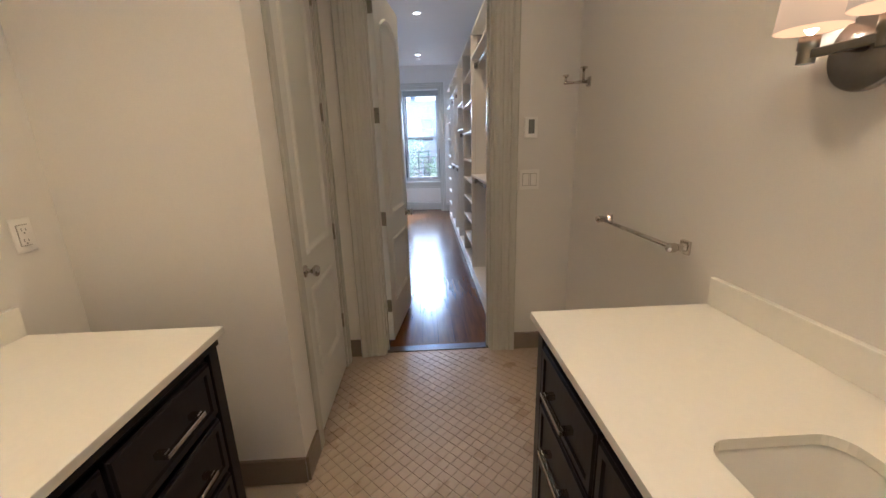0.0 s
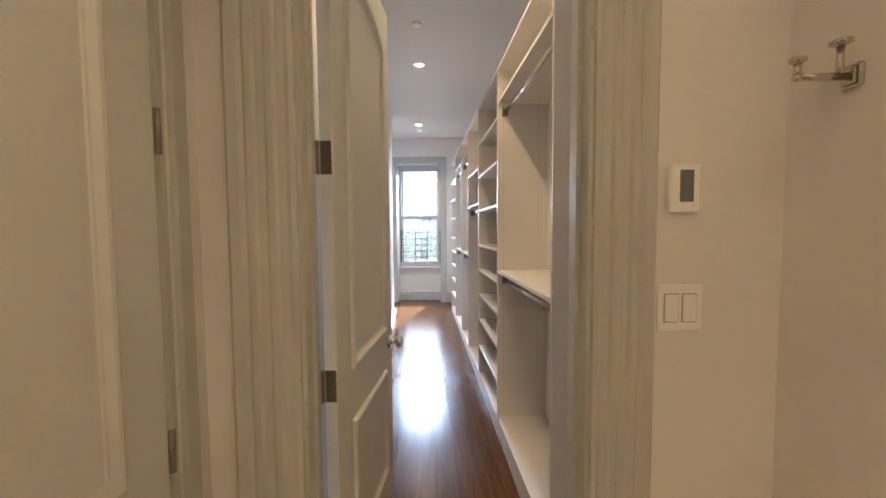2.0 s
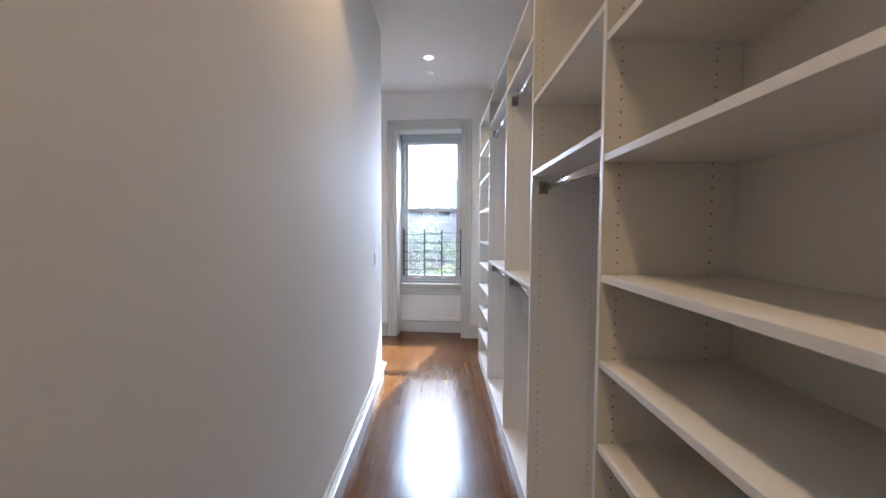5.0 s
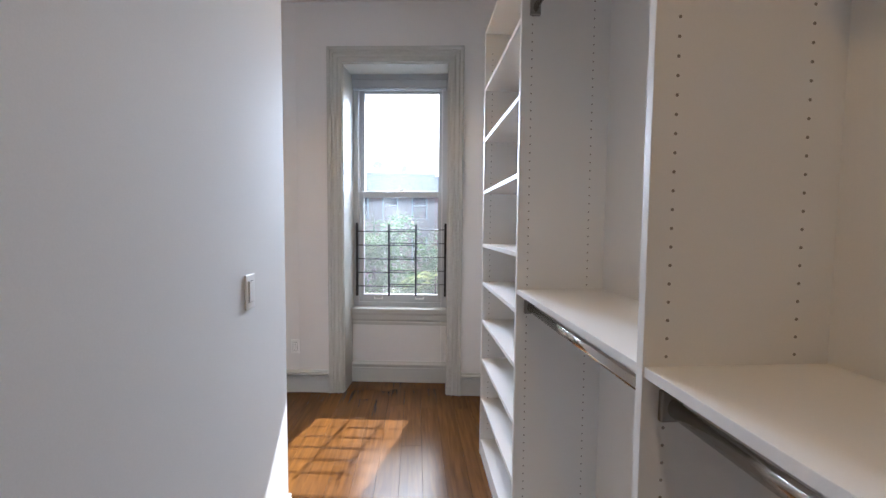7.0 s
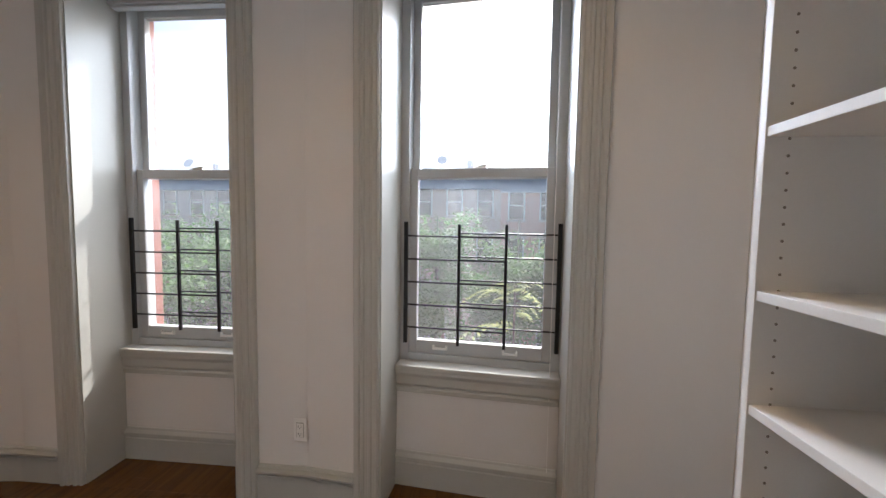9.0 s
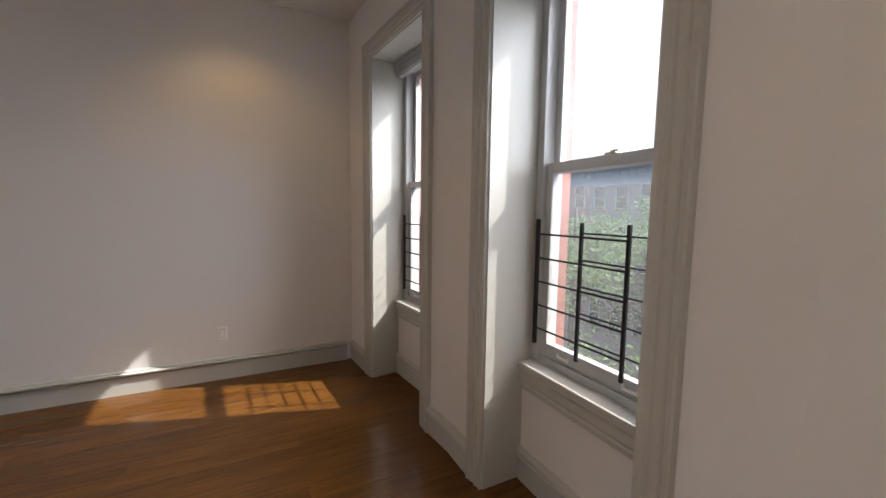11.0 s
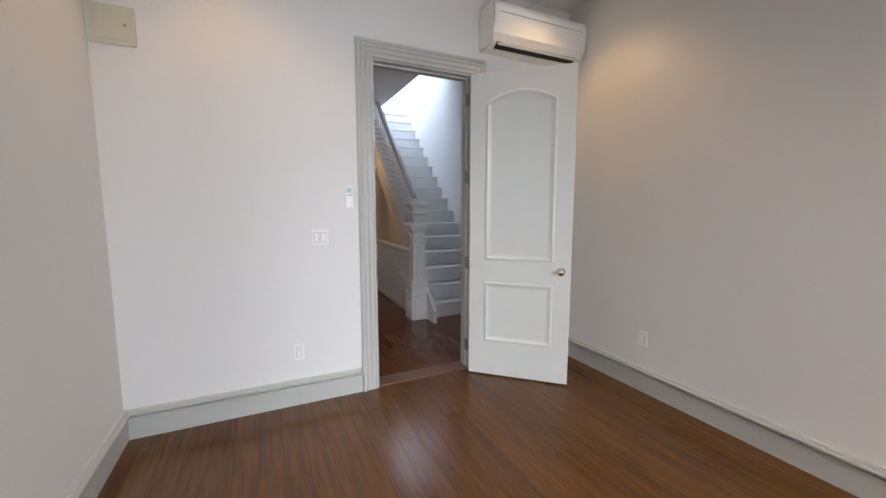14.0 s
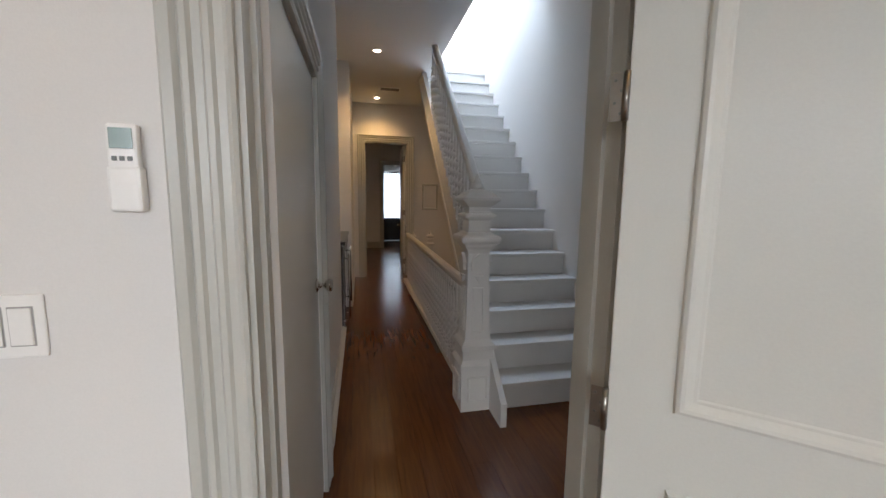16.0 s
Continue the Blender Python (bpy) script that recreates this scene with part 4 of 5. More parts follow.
setting(Build().box(-2.15, HX + 0.5, YF - 5.0, YS - 0.15, -0.25, -0.012).box(SW, -2.15, -7.0, YS - 0.15, -0.25, -0.012).box(SW, -2.15, YF - 5.0, -10.4, -0.25, -0.012).make("floor_hall", SUBFLOOR), "dark oak strip floor of the hall", "floor")
# stairwell below and shaft above
wall("wall_well_east", -2.15, -2.12, -10.4, -7.0, -3.0, -0.012)
wall("wall_well_north", SW, -2.15, -7.03, -7.0, -3.0, -0.012)
setting(Build().box(SW, -2.15, -10.4, -7.0, -3.05, -3.0).make("floor_well", OAKT), "lower landing floor", "floor")
wall("wall_shaft_east", -2.33, -2.28, -10.9, -6.45, H + 0.28, 6.2)
wall("wall_shaft_north", SW, -2.28, -7.40, -7.35, H + 0.34, 6.2)
wall("wall_shaft_south", SW, -2.28, -10.95, -10.9, H + 0.28, 6.2)
b = Build()
b.box(SW, -2.28, -10.9, -10.7, 6.2, 6.4).box(SW, -2.28, -7.5, -7.35, 6.2, 6.4)
setting(b.make("ceiling_shaft", CEIL), "white kerb of the skylight over the stair", "ceiling")
lamp("skylight", 'AREA', pose(-2.73, -9.0, 6.15), 84, (0.60, 0.76, 1.0), 0.85, 3.3)

st = thing("staircase", Matrix(), "painted white wooden staircase with closed risers", "staircase")
st["kind"] = "structure"
N = 17
for n in range(1, N + 1):
    y = Y0 - GO * n
    Build().box(SW, SX, y - GO - 0.02, y + 0.028, n * RISE - 0.03, n * RISE, 0.006).make("tread", STAIRP, st)
    Build().box(SW, SX + 0.0, y - 0.018, y, (n - 1) * RISE + 0.0005, n * RISE - 0.0305).make("riser", STAIRP, st)


def slope_z(y):
    return (Y0 - y) / GO * RISE


b = Build()
ya, yb = Y0 - GO * 0.55, Y0 - GO * 17
b.prism([(ya + 0.12, 0), (ya - 0.2, 0), (yb, slope_z(yb) - 0.20), (yb, slope_z(yb) + 0.16), (ya + 0.12, slope_z(ya + 0.12) + 0.16)], SX, SX + 0.04, mx)
b.make("string", STAIRP, st)
b = Build()
for o, w in ((0.165, 0.012), (0.13, 0.006), (-0.19, 0.010)):
    b.prism([(-6.3, slope_z(-6.3) + o - 0.012), (yb, slope_z(yb) + o - 0.012), (yb, slope_z(yb) + o + 0.012), (-6.3, slope_z(-6.3) + o + 0.012)], SX - 0.006, SX + 0.04 + w, mx)
b.make("string_moulding", STAIRP, st)
Build().prism([(-7.0, slope_z(-7.0) - 0.24), (yb, slope_z(yb) - 0.24), (yb, slope_z(yb) - 0.21), (-7.0, slope_z(-7.0) - 0.21)], SW + 0.002, SX, mx).make("soffit", STAIRP, st)
setting(Build().prism([(-5.9, 0), (-7.0, 0), (-7.0, slope_z(-7.0) - 0.24), (-6.0, slope_z(-6.0) - 0.2)], SX + 0.002, SX + 0.035, mx).make("wall_spandrel", STAIRP), "painted panel under the stair", "wall")

RX = SX + 0.045  # line of the balusters
ra, rb = -6.22, -8.25


def rail_profile(parent, p0, p1, mat, w=0.055, h=0.065, name="handrail"):
    p0, p1 = Vector(p0), Vector(p1)
    a = (p1 - p0).normalized()
    s = a.cross(Vector((0, 0, 1))).normalized()
    u = s.cross(a)
    prof = [(-0.35, 0), (0.35, 0), (0.4, 0.3), (0.5, 0.45), (0.5, 0.7), (0.3, 0.95), (0, 1.0), (-0.3, 0.95), (-0.5, 0.7), (-0.5, 0.45), (-0.4, 0.3)]
    b = Build().loops([[p + s * x * w + u * z * h for x, z in prof] for p in (p0, p1)], cap=True)
    return b.make(name, mat, parent)


def baluster_mesh(h):
    """Square foot, turned collar, rope-twisted shaft, turned neck."""
    b = Build()
    b.box(-0.016, 0.016, -0.016, 0.016, 0, 0.10, 0.002)
    b.lathe([(0.014, 0.10), (0.010, 0.112), (0.018, 0.124), (0.018, 0.132), (0.010, 0.145), (0.014, 0.16)], 8)
    z0, z1, n = 0.16, h * 0.64, 30
    rows = []
    for i in range(n + 1):
        z, t = z0 + (z1 - z0) * i / n, i / n * 9.4
        swell = 0.9 + 0.25 * math.sin(math.pi * i / n)
        rows.append([Vector((r * swell * math.cos(t + a * math.pi / 3), r * swell * math.sin(t + a * math.pi / 3), z)) for a, r in ((0, 0.019), (1, 0.010), (2, 0.019), (3, 0.010), (4, 0.019), (5, 0.010))])
    b.loops(rows, cap=True)
    b.lathe([(0.010, z1), (0.019, z1 + 0.012), (0.019, z1 + 0.020), (0.010, z1 + 0.034), (0.013, z1 + 0.07), (0.0085, h - 0.075), (0.015, h - 0.06), (0.015, h - 0.048), (0.010, h - 0.04), (0.014, h)], 10)
    ob = b.make("baluster", STAIRP)
    me = ob.data
    bpy.data.objects.remove(ob)
    return me


br = thing("stair_balustrade", Matrix(), "white painted stair balustrade with turned balusters", "balustrade")
rail_profile(br, (RX, ra, slope_z(ra) + 0.93), (RX, rb, slope_z(rb) + 0.93), STAIRP, 0.07, 0.075)
me = baluster_mesh(0.77)
y = ra - 0.10
while y > rb + 0.04:
    o = new("baluster", me)
    o.parent = br
    o.location = (RX, y, slope_z(y) + 0.165)
    y -= 0.103

bl = thing("landing_balustrade", Matrix(), "white painted landing balustrade with turned balusters", "balustrade")
lx0, lx1 = -2.09, -2.16
rail_profile(bl, (lx0, -6.22, 0.80), (lx1, -10.2, 0.80), STAIRP, 0.07, 0.07)
b = Build()
b.prism([(-6.2, 0), (-10.3, 0), (-10.3, 0.05), (-6.2, 0.05)], -2.155, -2.085, mx)
b.make("base_rail", STAIRP, bl)
me2 = baluster_mesh(0.755)
y = -6.32
while y > -10.2:
    o = new("baluster", me2)
    o.parent = bl
    o.location = (lx0 + (lx1 - lx0) * (y + 6.22) / -3.98, y, 0.05)
    y -= 0.103


def newel(m, k, label):
    """A boxed newel post of square sections; k scales its height of 1.6 m."""
    e = thing("newel_post", m, label, "newel post", "newel posts")
    r2 = math.sqrt(2)
    t = math.pi / 4

    def sq(name, prof):
        return Build().lathe([(w * r2 / 2, z * k) for w, z in prof], 4, turn=t).make(name, STAIRP, e)

    sq("base", [(0.235, 0), (0.235, 0.30), (0.245, 0.305), (0.25, 0.33), (0.23, 0.35), (0.215, 0.365), (0.215, 0.43), (0.23, 0.44), (0.235, 0.465), (0.20, 0.49)])
    sq("shaft", [(0.195, 0.49), (0.175, 0.505), (0.172, 0.53), (0.150, 0.90), (0.142, 1.10), (0.165, 1.13)])
    sq("cap", [(0.165, 1.13), (0.20, 1.15), (0.21, 1.165), (0.25, 1.175), (0.262, 1.19), (0.262, 1.205), (0.25, 1.217), (0.19, 1.23), (0.15, 1.245), (0.145, 1.32), (0.16, 1.335), (0.205, 1.342), (0.21, 1.352), (0.205, 1.362), (0.155, 1.372), (0.145, 1.385), (0.145, 1.41), (0.19, 1.43), (0.235, 1.448), (0.25, 1.458), (0.25, 1.472), (0.19, 1.495), (0.12, 1.52), (0.07, 1.53)])
    Build().lathe([(0.030, 1.522 * k), (0.042, 1.535 * k), (0.044, 1.55 * k), (0.030, 1.565 * k), (0.034, 1.575 * k), (0.022, 1.595 * k), (0.008, 1.63 * k), (0, 1.64 * k)], 14).make("finial", STAIRP, e)
    for a in range(4):
        mm = Matrix.Rotation(a * math.pi / 2, 4, 'Z')
        b = Build()
        for y, z0, z1, hw in ((-0.1175, 0.07, 0.25, 0.075),):
            b.loops([[mm @ Vector((x, y - d, z * k)) for x, z in ((-hw + o, z0 + o), (hw - o, z0 + o), (hw - o, z1 - o), (-hw + o, z1 - o))] for o, d in ((0, 0.0), (0.004, 0.008), (0.014, 0.008), (0.020, 0.001))])
        b.make("carved_panel", STAIRP, e)
        Build().loops([[mm @ Vector((x, -0.0885 + z * 0.031 - d, z * k)) for x, z in ((-0.048 + o, 0.55 + o), (0.048 - o, 0.55 + o), (0.042 - o, 0.87 - o), (-0.042 + o, 0.87 - o))] for o, d in ((0, -0.02), (0.002, 0.018), (0.012, 0.020), (0.016, 0.006))], cap=True).make("shaft_panel", STAIRP, e)
        b = Build()
        b.prism([(-0.055, 0), (0.055, 0), (0.055, 0.05), (0.03, 0.09), (0, 0.11), (-0.03, 0.09), (-0.055, 0.05)], 0.080, 0.100, mm @ Matrix.Translation((0, 0, 0.99 * k)) @ XY)
        b.make("carved_shield", STAIRP, e)
        b = Build()
        b.prism([(0, 0), (0.03, 0.05), (-0.03, 0.05)], 0.078, 0.098, mm @ Matrix.Translation((0, 0, 0.90 * k)) @ XY)
        b.make("carved_drop", STAIRP, e)
    return e


newel(Matrix.Translation((-2.115, -6.09, 0)), 0.985, "carved white painted newel post at the stair foot")
newel(Matrix.Translation((-2.30, -10.52, 0)) @ Matrix.Diagonal((0.5, 0.5, 1, 1)), 0.53, "small white painted newel post at the landing end")
newel(Matrix.Translation((-2.62, -10.56, 0)) @ Matrix.Diagonal((0.5, 0.5, 1, 1)), 0.53, "small white painted newel post at the landing end")

# wall panel mouldings beyond the stair
b = Build()
for x0, x1, z0, z1 in ((-2.80, -2.50, 1.26, 1.74),):
    b.loops([[Vector((x, YF + d, z)) for x, z in ((x0 + o, z0 + o), (x1 - o, z0 + o), (x1 - o, z1 - o), (x0 + o, z1 - o))] for o, d in ((0, 0), (0.006, 0.018), (0.025, 0.018), (0.035, 0.0))])
setting(b.make("trim_wall_panel", TRIM), "square moulding panel on the stair wall", "trim")

# bar cabinet with a wine cooler
wc = thing("bar_cabinet", Matrix.Translation((-1.19, -8.08, 0)), "built-in cabinet with dark stone top and steel wine cooler", "cabinet")
Build().box(0.015, 0.48, -0.67, 0.67, 0.0, 0.99).make("carcass", DARKWOOD, wc)
Build().box(-0.012, 0.48, -0.67, 0.67, 0.99, 1.02, 0.003).make("countertop", STONE_TOP, wc)
for y0, y1 in ((-0.65, -0.01), (0.01, 0.65)):
    d = Build().box(0.0, 0.015, y0, y1, 0.08, 0.97, 0.002).make("cooler_door", STEEL, wc)
    Build().box(-0.003, 0.0, y0 + 0.05, y1 - 0.05, 0.14, 0.91).make("pane", DARKGLASS, d)
    ys = y1 - 0.03
    Build().rod((-0.045, ys, 0.25), (-0.045, ys, 0.90), 0.010).rod((-0.045, ys, 0.30), (0, ys, 0.30), 0.006).rod((-0.045, ys, 0.85), (0, ys, 0.85), 0.006).make("handle", CHROME, d)
for k, (x, y) in enumerate(((-1.56, -6.44), (-1.83, -9.82))):
    v = thing("ceiling_vent", Matrix.Translation((x, y, H)), "rectangular ceiling air grille with dark slots", "vent", "ceiling vents")
    Build().box(-0.16, 0.16, -0.085, 0.085, -0.008, 0, 0.002).make("grille_frame", PLATE, v)
    Build().box(-0.14, -0.006, -0.065, 0.065, -0.0095, -0.008).box(0.006, 0.14, -0.065, 0.065, -0.0095, -0.008).make("slot", GREYP, v)
    b = Build()
    for i in range(9):
        yy = -0.056 + i * 0.014
        b.box(-0.14, 0.14, yy - 0.0015, yy + 0.0015, -0.012, -0.0096)
    b.make("louvre", NICKEL, v)
wall_plate("light_switch", on_wall(-1.24, -10.35, 1.2, -90), "white switch at the end of the hall", "switch", "rocker", 2, "switches")

# room beyond the hall
Y2 = -15.2
wall("wall_back_east", -0.85, -0.75, Y2, YF - 0.15, 0, H)
wall("wall_back_west", -3.5, -3.4, -17.3, YF - 0.15, 0, H)
wall_with_opening("wall_back_south", "x", -3.4, -0.85, Y2 - 0.15, Y2, -2.84, -2.04, 2.48, H)
mb = Matrix.Translation((-2.44, Y2, 0))
setting(casing_mesh(Build(), 0.394, 2.474, -1).make("trim_casing_6", TRIM, m=mb), "fluted door casing painted greige", "door trim")
base_run("baseboard", (-2.04 + 0.118, Y2), (-0.85, Y2))
setting(Build().box(-3.5, -0.75, -17.4, YF - 0.15, H, H + 0.1).make("ceiling_back", CEIL), "white ceiling of the back room", "ceiling")
setting(Build().box(-3.5, -0.75, -17.4, YF - 5.0, -0.25, -0.0).make("floor_back", OAK), "dark oak floor of the back room", "floor")
wall("wall_lobby_east", -2.0, -1.9, -17.3, Y2 - 0.15, 0, H)
wall_with_opening("wall_rear", "x", -3.4, -1.9, -17.4, -17.25, -2.95, -2.03, 2.45, H)
gd = thing("glazed_door", Matrix.Translation((-2.49, -17.30, 0)), "dark wooden back door with a tall glass pane", "door")
gd["kind"] = "structure"
b = Build()
b.box(-0.46, -0.34, 0, 0.05, 0.01, 2.44).box(0.34, 0.46, 0, 0.05, 0.01, 2.44).box(-0.34, 0.34, 0, 0.05, 2.38, 2.44).box(-0.34, 0.34, 0, 0.05, 0.01, 0.80)
b.make("leaf", DARKWOOD, gd)
Build().box(-0.34, 0.34, 0.02, 0.03, 0.80, 2.38).make("pane", GLASS, gd)
Build().box(0.36, 0.40, 0.05, 0.10, 0.98, 1.02, 0.004).rod((0.38, 0.09, 1.0), (0.26, 0.09, 1.0), 0.008).make("handle", NICKEL, gd)
cu = thing("sheer_blind", Matrix.Translation((-2.49, -17.36, 0)), "white sheer blind drawn over the door glass", "blind")
b = Build()
b.loops([[Vector((-0.42 + 0.84 * i / 60, 0.012 * math.sin(i * 1.1), z)) for i in range(61)] for z in (0.7, 2.43)], closed=False)
cloth = b.make("cloth", SHEER, cu)
lamp("rear_daylight", 'AREA', pose(-2.49, -17.7, 1.5, 90), 11, (0.85, 0.92, 1.0), 0.9, 1.8)
hd = door_leaf(pose(FD0 + 0.03, YF - 0.16, 0, 0, 0, -92), 0.77, 2.44, "white door standing open into the back room", (0.25, 1.2, 2.2), hinge_side=1)

# ---- outside ----
setting(Build().box(-600, 600, 0.7, 1200, -8.2, -8.0).make("ground", PAVE), "city ground of pavement and plots", "ground")
setting(Build().box(-200, 200, 7.5, 15.5, -8.1, -7.95).make("road", ASPHALT), "asphalt street below the windows", "road")


def far_house(x0, x1, y, top, col, seed):
    rng = random.Random(seed)
    e = thing("row_house", Matrix.Translation((x0, y, -8)), "red brick row house across the street with dark cornice", "house", "houses across the street")
    w, h = x1 - x0, top + 8
    Build().box(0, w, 0, 9, 0, h).make("wall", col, e)
    b = Build().box(-0.05, w + 0.05, -0.45, 0.0, h - 1.35, h - 0.05, 0.03).box(-0.05, w + 0.05, -0.65, 0.0, h - 0.18, h + 0.02, 0.03)
    for i in range(9):
        bx = 0.2 + i * (w - 0.4) / 8
        b.box(bx - 0.08, bx + 0.08, -0.55, -0.1, h - 0.7, h - 0.2)
    b.make("cornice", SLATE, e)
    for f in range(4):
        for i in range(3):
            cx, z = w * (i + 0.5) / 3, h - 3.1 - f * 3.1
            win = Build().box(cx - 0.5, cx + 0.5, -0.02, 0.05, z, z + 1.8).make("window", DARKGLASS, e)
            Build().box(cx - 0.55, cx - 0.47, -0.06, 0, z, z + 1.8).box(cx + 0.47, cx + 0.55, -0.06, 0, z, z + 1.8).box(cx - 0.5, cx + 0.5, -0.06, 0, z + 0.88, z + 0.94).make("frame", VINYL, win)
            Build().box(cx - 0.65, cx + 0.65, -0.10, 0, z + 1.8, z + 2.1, 0.02).box(cx - 0.65, cx + 0.65, -0.14, 0, z - 0.18, z, 0.02).make("lintel", LINTEL, win)
    if seed % 3 == 0:
        dx = w * 0.35
        Build().rod((dx, 0.6, h), (dx, 0.6, h + 0.55), 0.03, 8).lathe([(0.0, 0.0), (0.16, 0.02), (0.30, 0.08), (0.36, 0.14), (0.34, 0.15), (0.0, 0.03)], 18, pose(dx, 0.55, h + 0.62, 62)).make("satellite_dish", SLATE, e)
        Build().lathe([(0.22, 0.0), (0.24, 0.1), (0.24, 0.62), (0.0, 0.80)], 14, Matrix.Translation((dx + 1.9, 0.8, h))).make("roof_vent", SLATE, e)
    for i in range(2):
        cx = rng.uniform(0.8, w - 0.8)
        Build().box(cx - 0.4, cx + 0.4, 3, 3.9, h - 0.1, h + rng.uniform(0.2, 0.6)).make("chimney", col, e)


BR2 = material("far_brick_brown", (0.42, 0.30, 0.25), 0.85, var=0.2, scale=1.5, fine=14, bump=0.1)
BR3 = material("far_stone_grey", (0.36, 0.32, 0.30), 0.85, var=0.15, scale=1.5, fine=14, bump=0.1)
x = -78.0
for k in range(24):
    w = 6.2
    far_house(x, x + w, 24.0, (5.1, 4.9, 5.3, 5.0)[k % 4], (BRICK, BRICK, BR2, BRICK, BR3)[k % 5], k)
    x += w



def tree(x, y, h, seed, spread):
    """A street tree: tapered trunk, limbs and a crown of many leaf sprays."""
    rng = random.Random(seed)
    e = thing("street_tree", Matrix.Translation((x, y, -8)), "leafy green street tree in full summer leaf", "tree", "street trees")
    b = Build()
    b.lathe([(0.26, 0), (0.2, 1.0), (0.17, h * 0.45), (0.08, h * 0.8), (0.02, h * 0.95)], 10)
    tips = []
    for i in range(16):
        a, z0 = rng.uniform(0, 6.28), h * rng.uniform(0.35, 0.75)
        r = spread * rng.uniform(0.5, 1.0)
        tip = Vector((r * math.cos(a), r * math.sin(a), z0 + r * rng.uniform(0.35, 0.9)))
        b.rod((0, 0, z0), tip, 0.045, 6)
        tips.append((Vector((0, 0, z0)), tip))
    b.make("trunk", BARK, e)
    verts, faces = [], []
    for _ in range(520 if y > 10 else 260):
        a, c = rng.choice(tips)
        centre = a.lerp(c, rng.uniform(0.3, 1.12)) + Vector((rng.gauss(0, 0.5), rng.gauss(0, 0.5), rng.gauss(0, 0.45)))
        for _ in range(34):
            p = centre + Vector((rng.gauss(0, 0.26), rng.gauss(0, 0.26), rng.gauss(0, 0.2)))
            d = Vector((rng.uniform(-1, 1), rng.uniform(-1, 1), rng.uniform(-0.6, 0.5))).normalized()
            s = d.cross(Vector((rng.uniform(-1, 1), rng.uniform(-1, 1), 1))).normalized()
            L = rng.uniform(0.11, 0.20)
            n = len(verts)
            verts += [p, p + d * L * 0.5 + s * L * 0.33, p + d * L, p + d * L * 0.5 - s * L * 0.33]
            faces.append((n, n + 1, n + 2, n + 3))
    me = bpy.data.meshes.new("foliage")
    me.from_pydata(verts, [], faces)
    me.materials.append(LEAF)
    o = tagged(new("foliage", me), kind="stuff")
    o.parent = e


for k, (x, y, h, sp) in enumerate(((-0.9, 17.2, 10.4, 2.3), (3.1, 17.0, 10.2, 2.2), (-5.2, 17.3, 10.8, 3.0), (-11.5, 17.0, 10.4, 3.0), (-17, 17.2, 11, 3.2), (9.5, 17.2, 10.6, 3.0), (7.0, 6.4, 8.6, 2.2), (-8.5, 6.2, 9.6, 2.6), (-24, 17, 10.6, 3.2))):
    tree(x, y, h, k + 3, sp)


def sapling(x, y, top, seed):
    """A slim young tree with drooping feathered leaves at its head."""
    rng = random.Random(seed)
    e = thing("young_tree", Matrix.Translation((x, y, -8)), "slim young tree with yellow-green feathered leaves", "tree")
    h = top + 8
    Build().lathe([(0.05, 0), (0.035, h * 0.6), (0.010, h)], 8).make("trunk", BARK, e)
    verts, faces = [], []
    for k in range(26):
        a, z = rng.uniform(0, 6.28), h - rng.uniform(0.0, 1.9)
        d = Vector((math.cos(a), math.sin(a), 0))
        side = Vector((-d.y, d.x, 0))
        L = rng.uniform(0.45, 0.8)
        for i in range(1, 12):
            t = i / 11
            p = Vector((0, 0, z)) + d * L * t + Vector((0, 0, L * (0.45 * t - 0.75 * t * t)))
            for sgn in (-1, 1):
                q = (side * sgn + d * 0.35 + Vector((0, 0, -0.25 - rng.uniform(0, 0.2)))).normalized()
                ll, n = 0.13 * (1.1 - 0.5 * t), len(verts)
                verts += [p, p + q * ll * 0.45 + d * 0.020, p + q * ll, p + q * ll * 0.45 - d * 0.020]
                faces.append((n, n + 1, n + 2, n + 3))
    me = bpy.data.meshes.new("foliage")
    me.from_pydata(verts, [], faces)
    me.materials.append(YOUNG)
    tagged(new("foliage", me), kind="stuff").parent = e


sapling(1.62, 3.1, 0.62, 5)

# ---- floor planks and tiles ----
PW = 0.127


def plank_rows(x0, x1, y0, y1, seed):
    rng = random.Random(seed)
    x = x0
    while x < x1 - 0.005:
        w = min(PW, x1 - x)
        y = y0 - rng.uniform(0.0, 1.6)
        while y < y1:
            L = rng.choice((1.1, 1.4, 1.75, 2.1, 2.5))
            a, c = max(y, y0), min(y + L, y1)
            if c - a > 0.02:
                yield x, x + w, a, c
            y += L
        x += w


def plank_shape(verts, faces, x0, x1, y0, y1):
    g, t = 0.00025, 0.0007
    n = len(verts)
    verts += [(x0 + g, y0 + g, -0.02), (x1 - g, y0 + g, -0.02), (x1 - g, y1 - g, -0.02), (x0 + g, y1 - g, -0.02)]
    verts += [(x0 + g, y0 + g, -t), (x1 - g, y0 + g, -t), (x1 - g, y1 - g, -t), (x0 + g, y1 - g, -t)]
    verts += [(x0 + g + t, y0 + g + t, 0), (x1 - g - t, y0 + g + t, 0), (x1 - g - t, y1 - g - t, 0), (x0 + g + t, y1 - g - t, 0)]
    verts[n:] = [(x, y, z + floor_z(x, y)) for x, y, z in verts[n:]]
    for a in (0, 4):
        faces += [(n + a + i, n + a + (i + 1) % 4, n + a + 4 + (i + 1) % 4, n + a + 4 + i) for i in range(4)]
    faces.append((n + 8, n + 9, n + 10, n + 11))


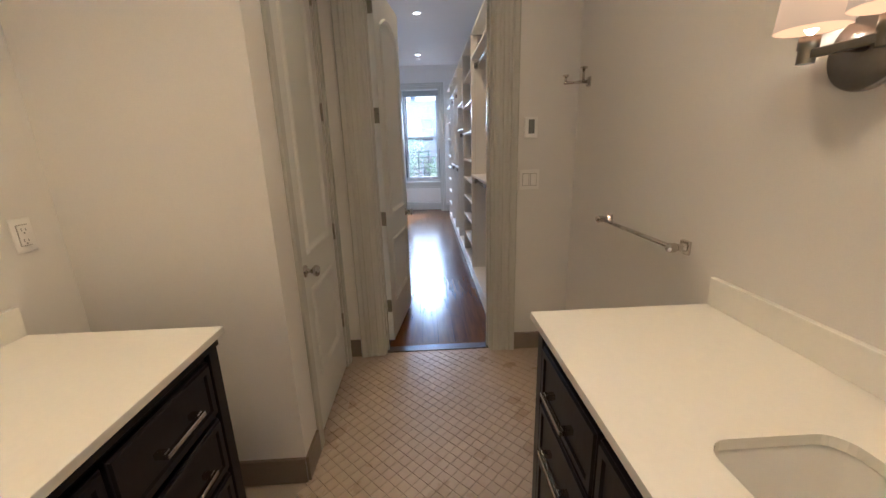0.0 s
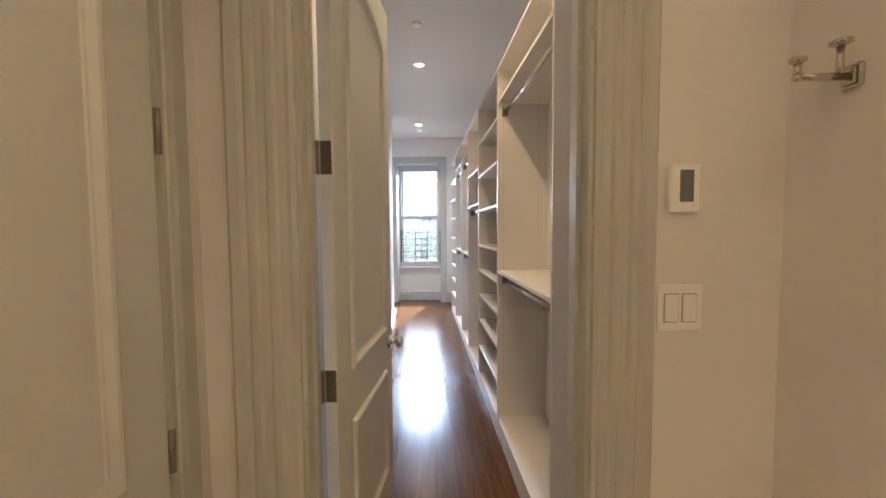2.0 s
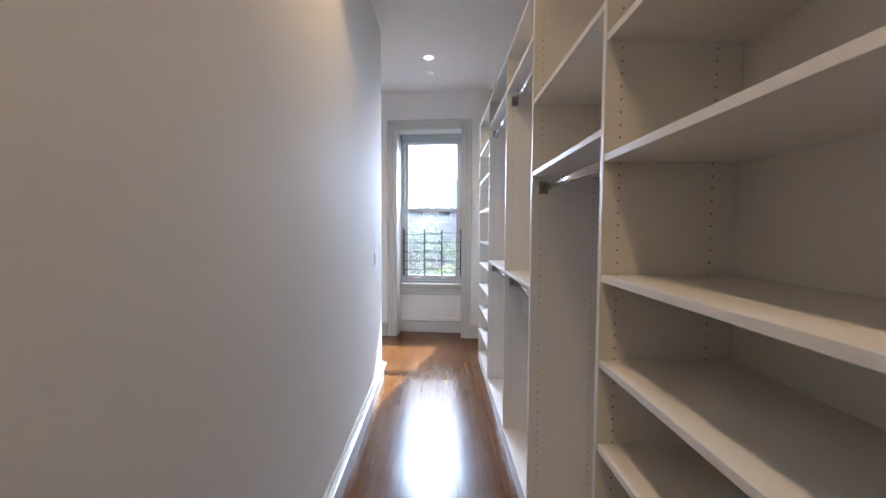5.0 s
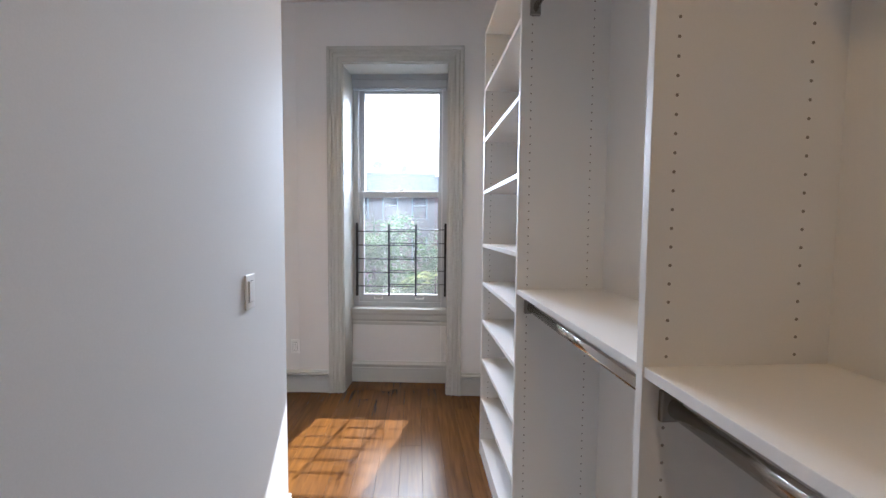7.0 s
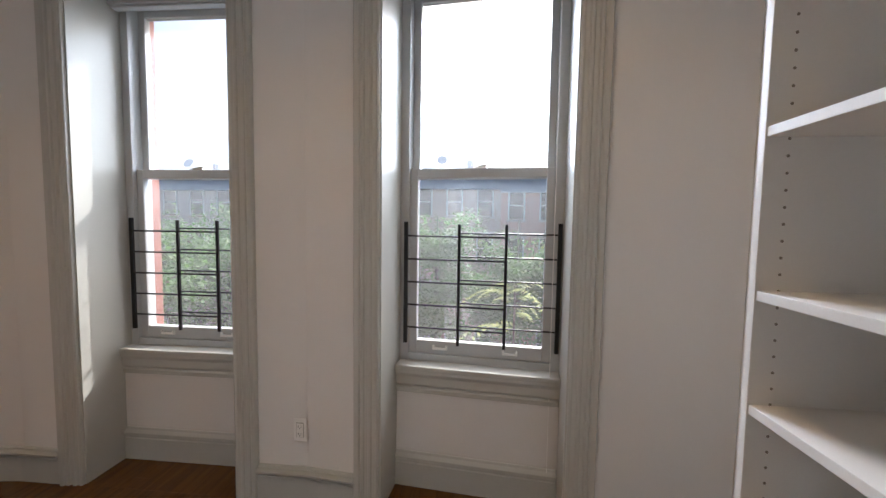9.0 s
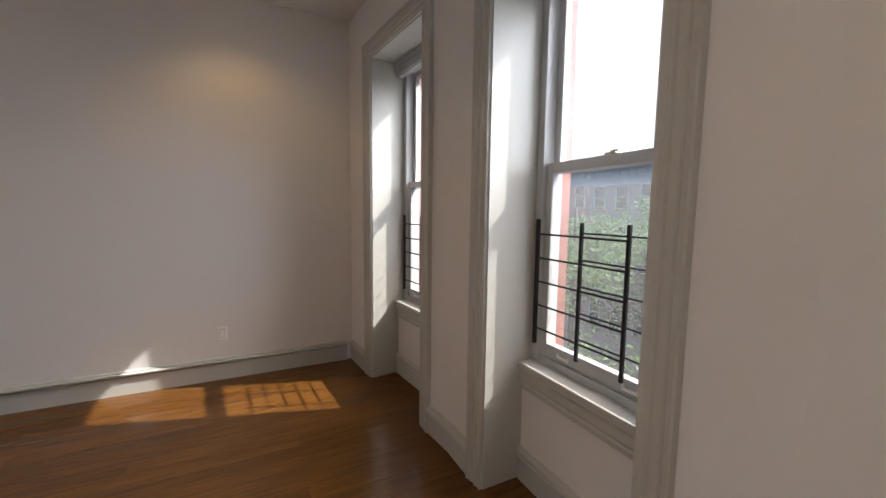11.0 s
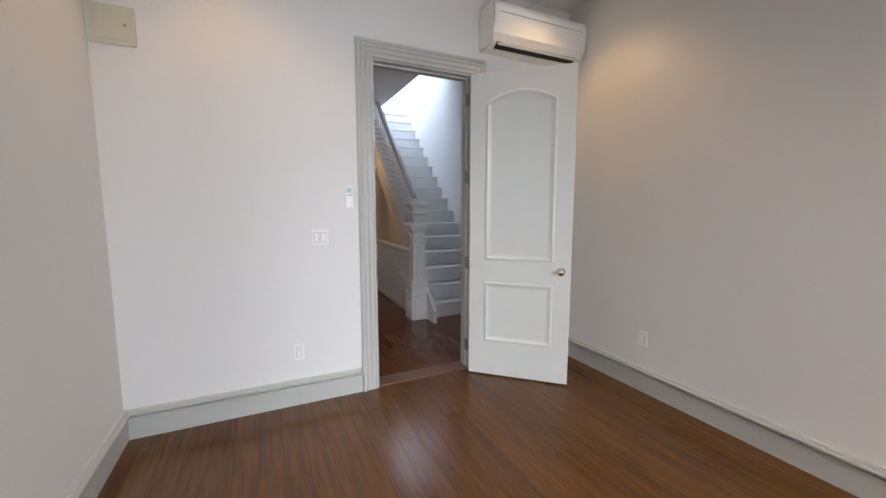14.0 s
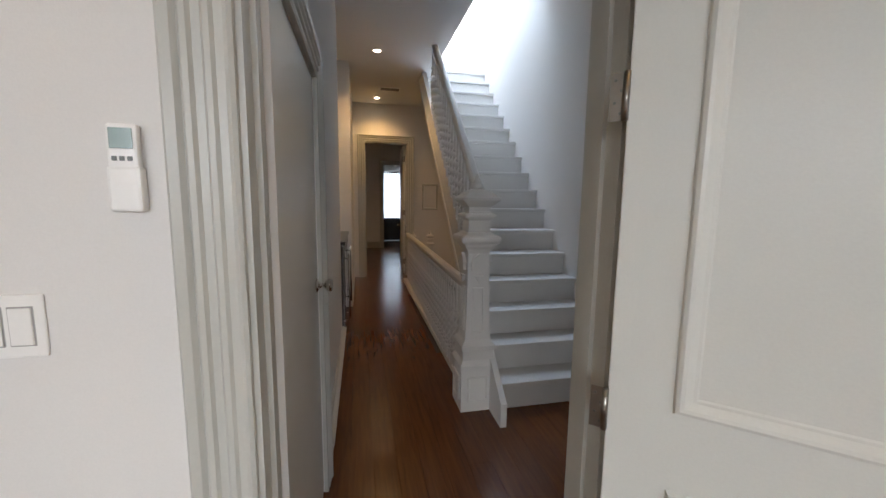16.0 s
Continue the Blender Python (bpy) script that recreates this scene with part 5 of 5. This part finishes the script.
def lay(rows, parent, parts, oak=OAK):
    """The first of the rows, up to parts, as planks of their own; the rest as one."""
    verts, faces = [], []
    for k, (x0, x1, y0, y1) in enumerate(rows):
        if k < parts:
            v, f = [], []
            plank_shape(v, f, x0, x1, y0, y1)
            me = bpy.data.meshes.new("plank")
            me.from_pydata(v, [], f)
            me.materials.append(oak)
            new("plank", me).parent = parent
        else:
            plank_shape(verts, faces, x0, x1, y0, y1)
    if verts:
        me = bpy.data.meshes.new("planks")
        me.from_pydata(verts, [], faces)
        me.materials.append(oak)
        o = tagged(new("planks", me), kind="stuff")
        o.parent = parent


rows = list(plank_rows(XW, XC0, YS, 0.02, 1)) + list(plank_rows(XC0, XE, -1.49, 0.02, 2)) + list(plank_rows(XC1, XE - 0.4, YB1 + 0.0, -1.49, 3))
lay(rows, bpy.data.objects["floor"], 300)
for i, cx in enumerate(WINX):
    lay(list(plank_rows(cx - 0.6, cx + 0.6, 0.02, 0.29, 9 + i)), bpy.data.objects["floor"], 0)
lay(list(plank_rows(BX0, BX1, YB0 + 0.10, YB1, 5)), bpy.data.objects["floor"], 0)
hall_rows = [r for r in plank_rows(SW, HX + 0.5, YF - 5.0, YS - 0.16, 4) if not (r[0] < -2.15 and r[3] < -7.0 and r[2] > -10.4)]
hall_rows = [(a, b_, (max(c, -7.0) if a < -2.15 and c > -10.4 and d > -7.0 and c < -7.0 else c), d) for a, b_, c, d in hall_rows]
lay(hall_rows, bpy.data.objects["floor_hall"], 60, OAKH)

# bathroom tiles on the diagonal
TS = 0.052
verts, faces, count = [], [], 0
shape_v = [(-TS / 2 + 0.001, -TS / 2 + 0.001, -0.008), (TS / 2 - 0.001, -TS / 2 + 0.001, -0.008), (TS / 2 - 0.001, TS / 2 - 0.001, -0.008), (-TS / 2 + 0.001, TS / 2 - 0.001, -0.008)]
shape_v += [(x, y, -0.0012) for x, y, _ in shape_v] + [(x * 0.94, y * 0.94, 0) for x, y, _ in shape_v]
shape_f = [(a + i, a + (i + 1) % 4, a + 4 + (i + 1) % 4, a + 4 + i) for a in (0, 4) for i in range(4)] + [(8, 9, 10, 11)]
tile_me = bpy.data.meshes.new("tile")
tile_me.from_pydata(shape_v, [], shape_f)
tile_me.materials.append(TILE)
rot = Matrix.Rotation(radians(45), 4, 'Z')
for i in range(-90, 90):
    for j in range(-90, 90):
        p = rot @ Vector((i * TS, j * TS, 0)) + Vector((1.1, -7.6, BZ))
        if not (0.58 < p.x < XE + 0.03 and -9.6 < p.y < YB0 + 0.03):
            continue
        if p.y > -7.35 and 0.8 < p.x < 1.65 and count < 300:
            o = new("tile", tile_me)
            o.matrix_world = Matrix.Translation(p) @ rot
            o.parent = bpy.data.objects["floor_bath"]
            count += 1
        else:
            n = len(verts)
            verts += [tuple(rot @ Vector(v) + p) for v in shape_v]
            faces += [tuple(n + q for q in f) for f in shape_f]
me = bpy.data.meshes.new("tiles")
me.from_pydata(verts, [], faces)
me.materials.append(TILE)
o = tagged(new("tiles", me), kind="stuff")
o.parent = bpy.data.objects["floor_bath"]
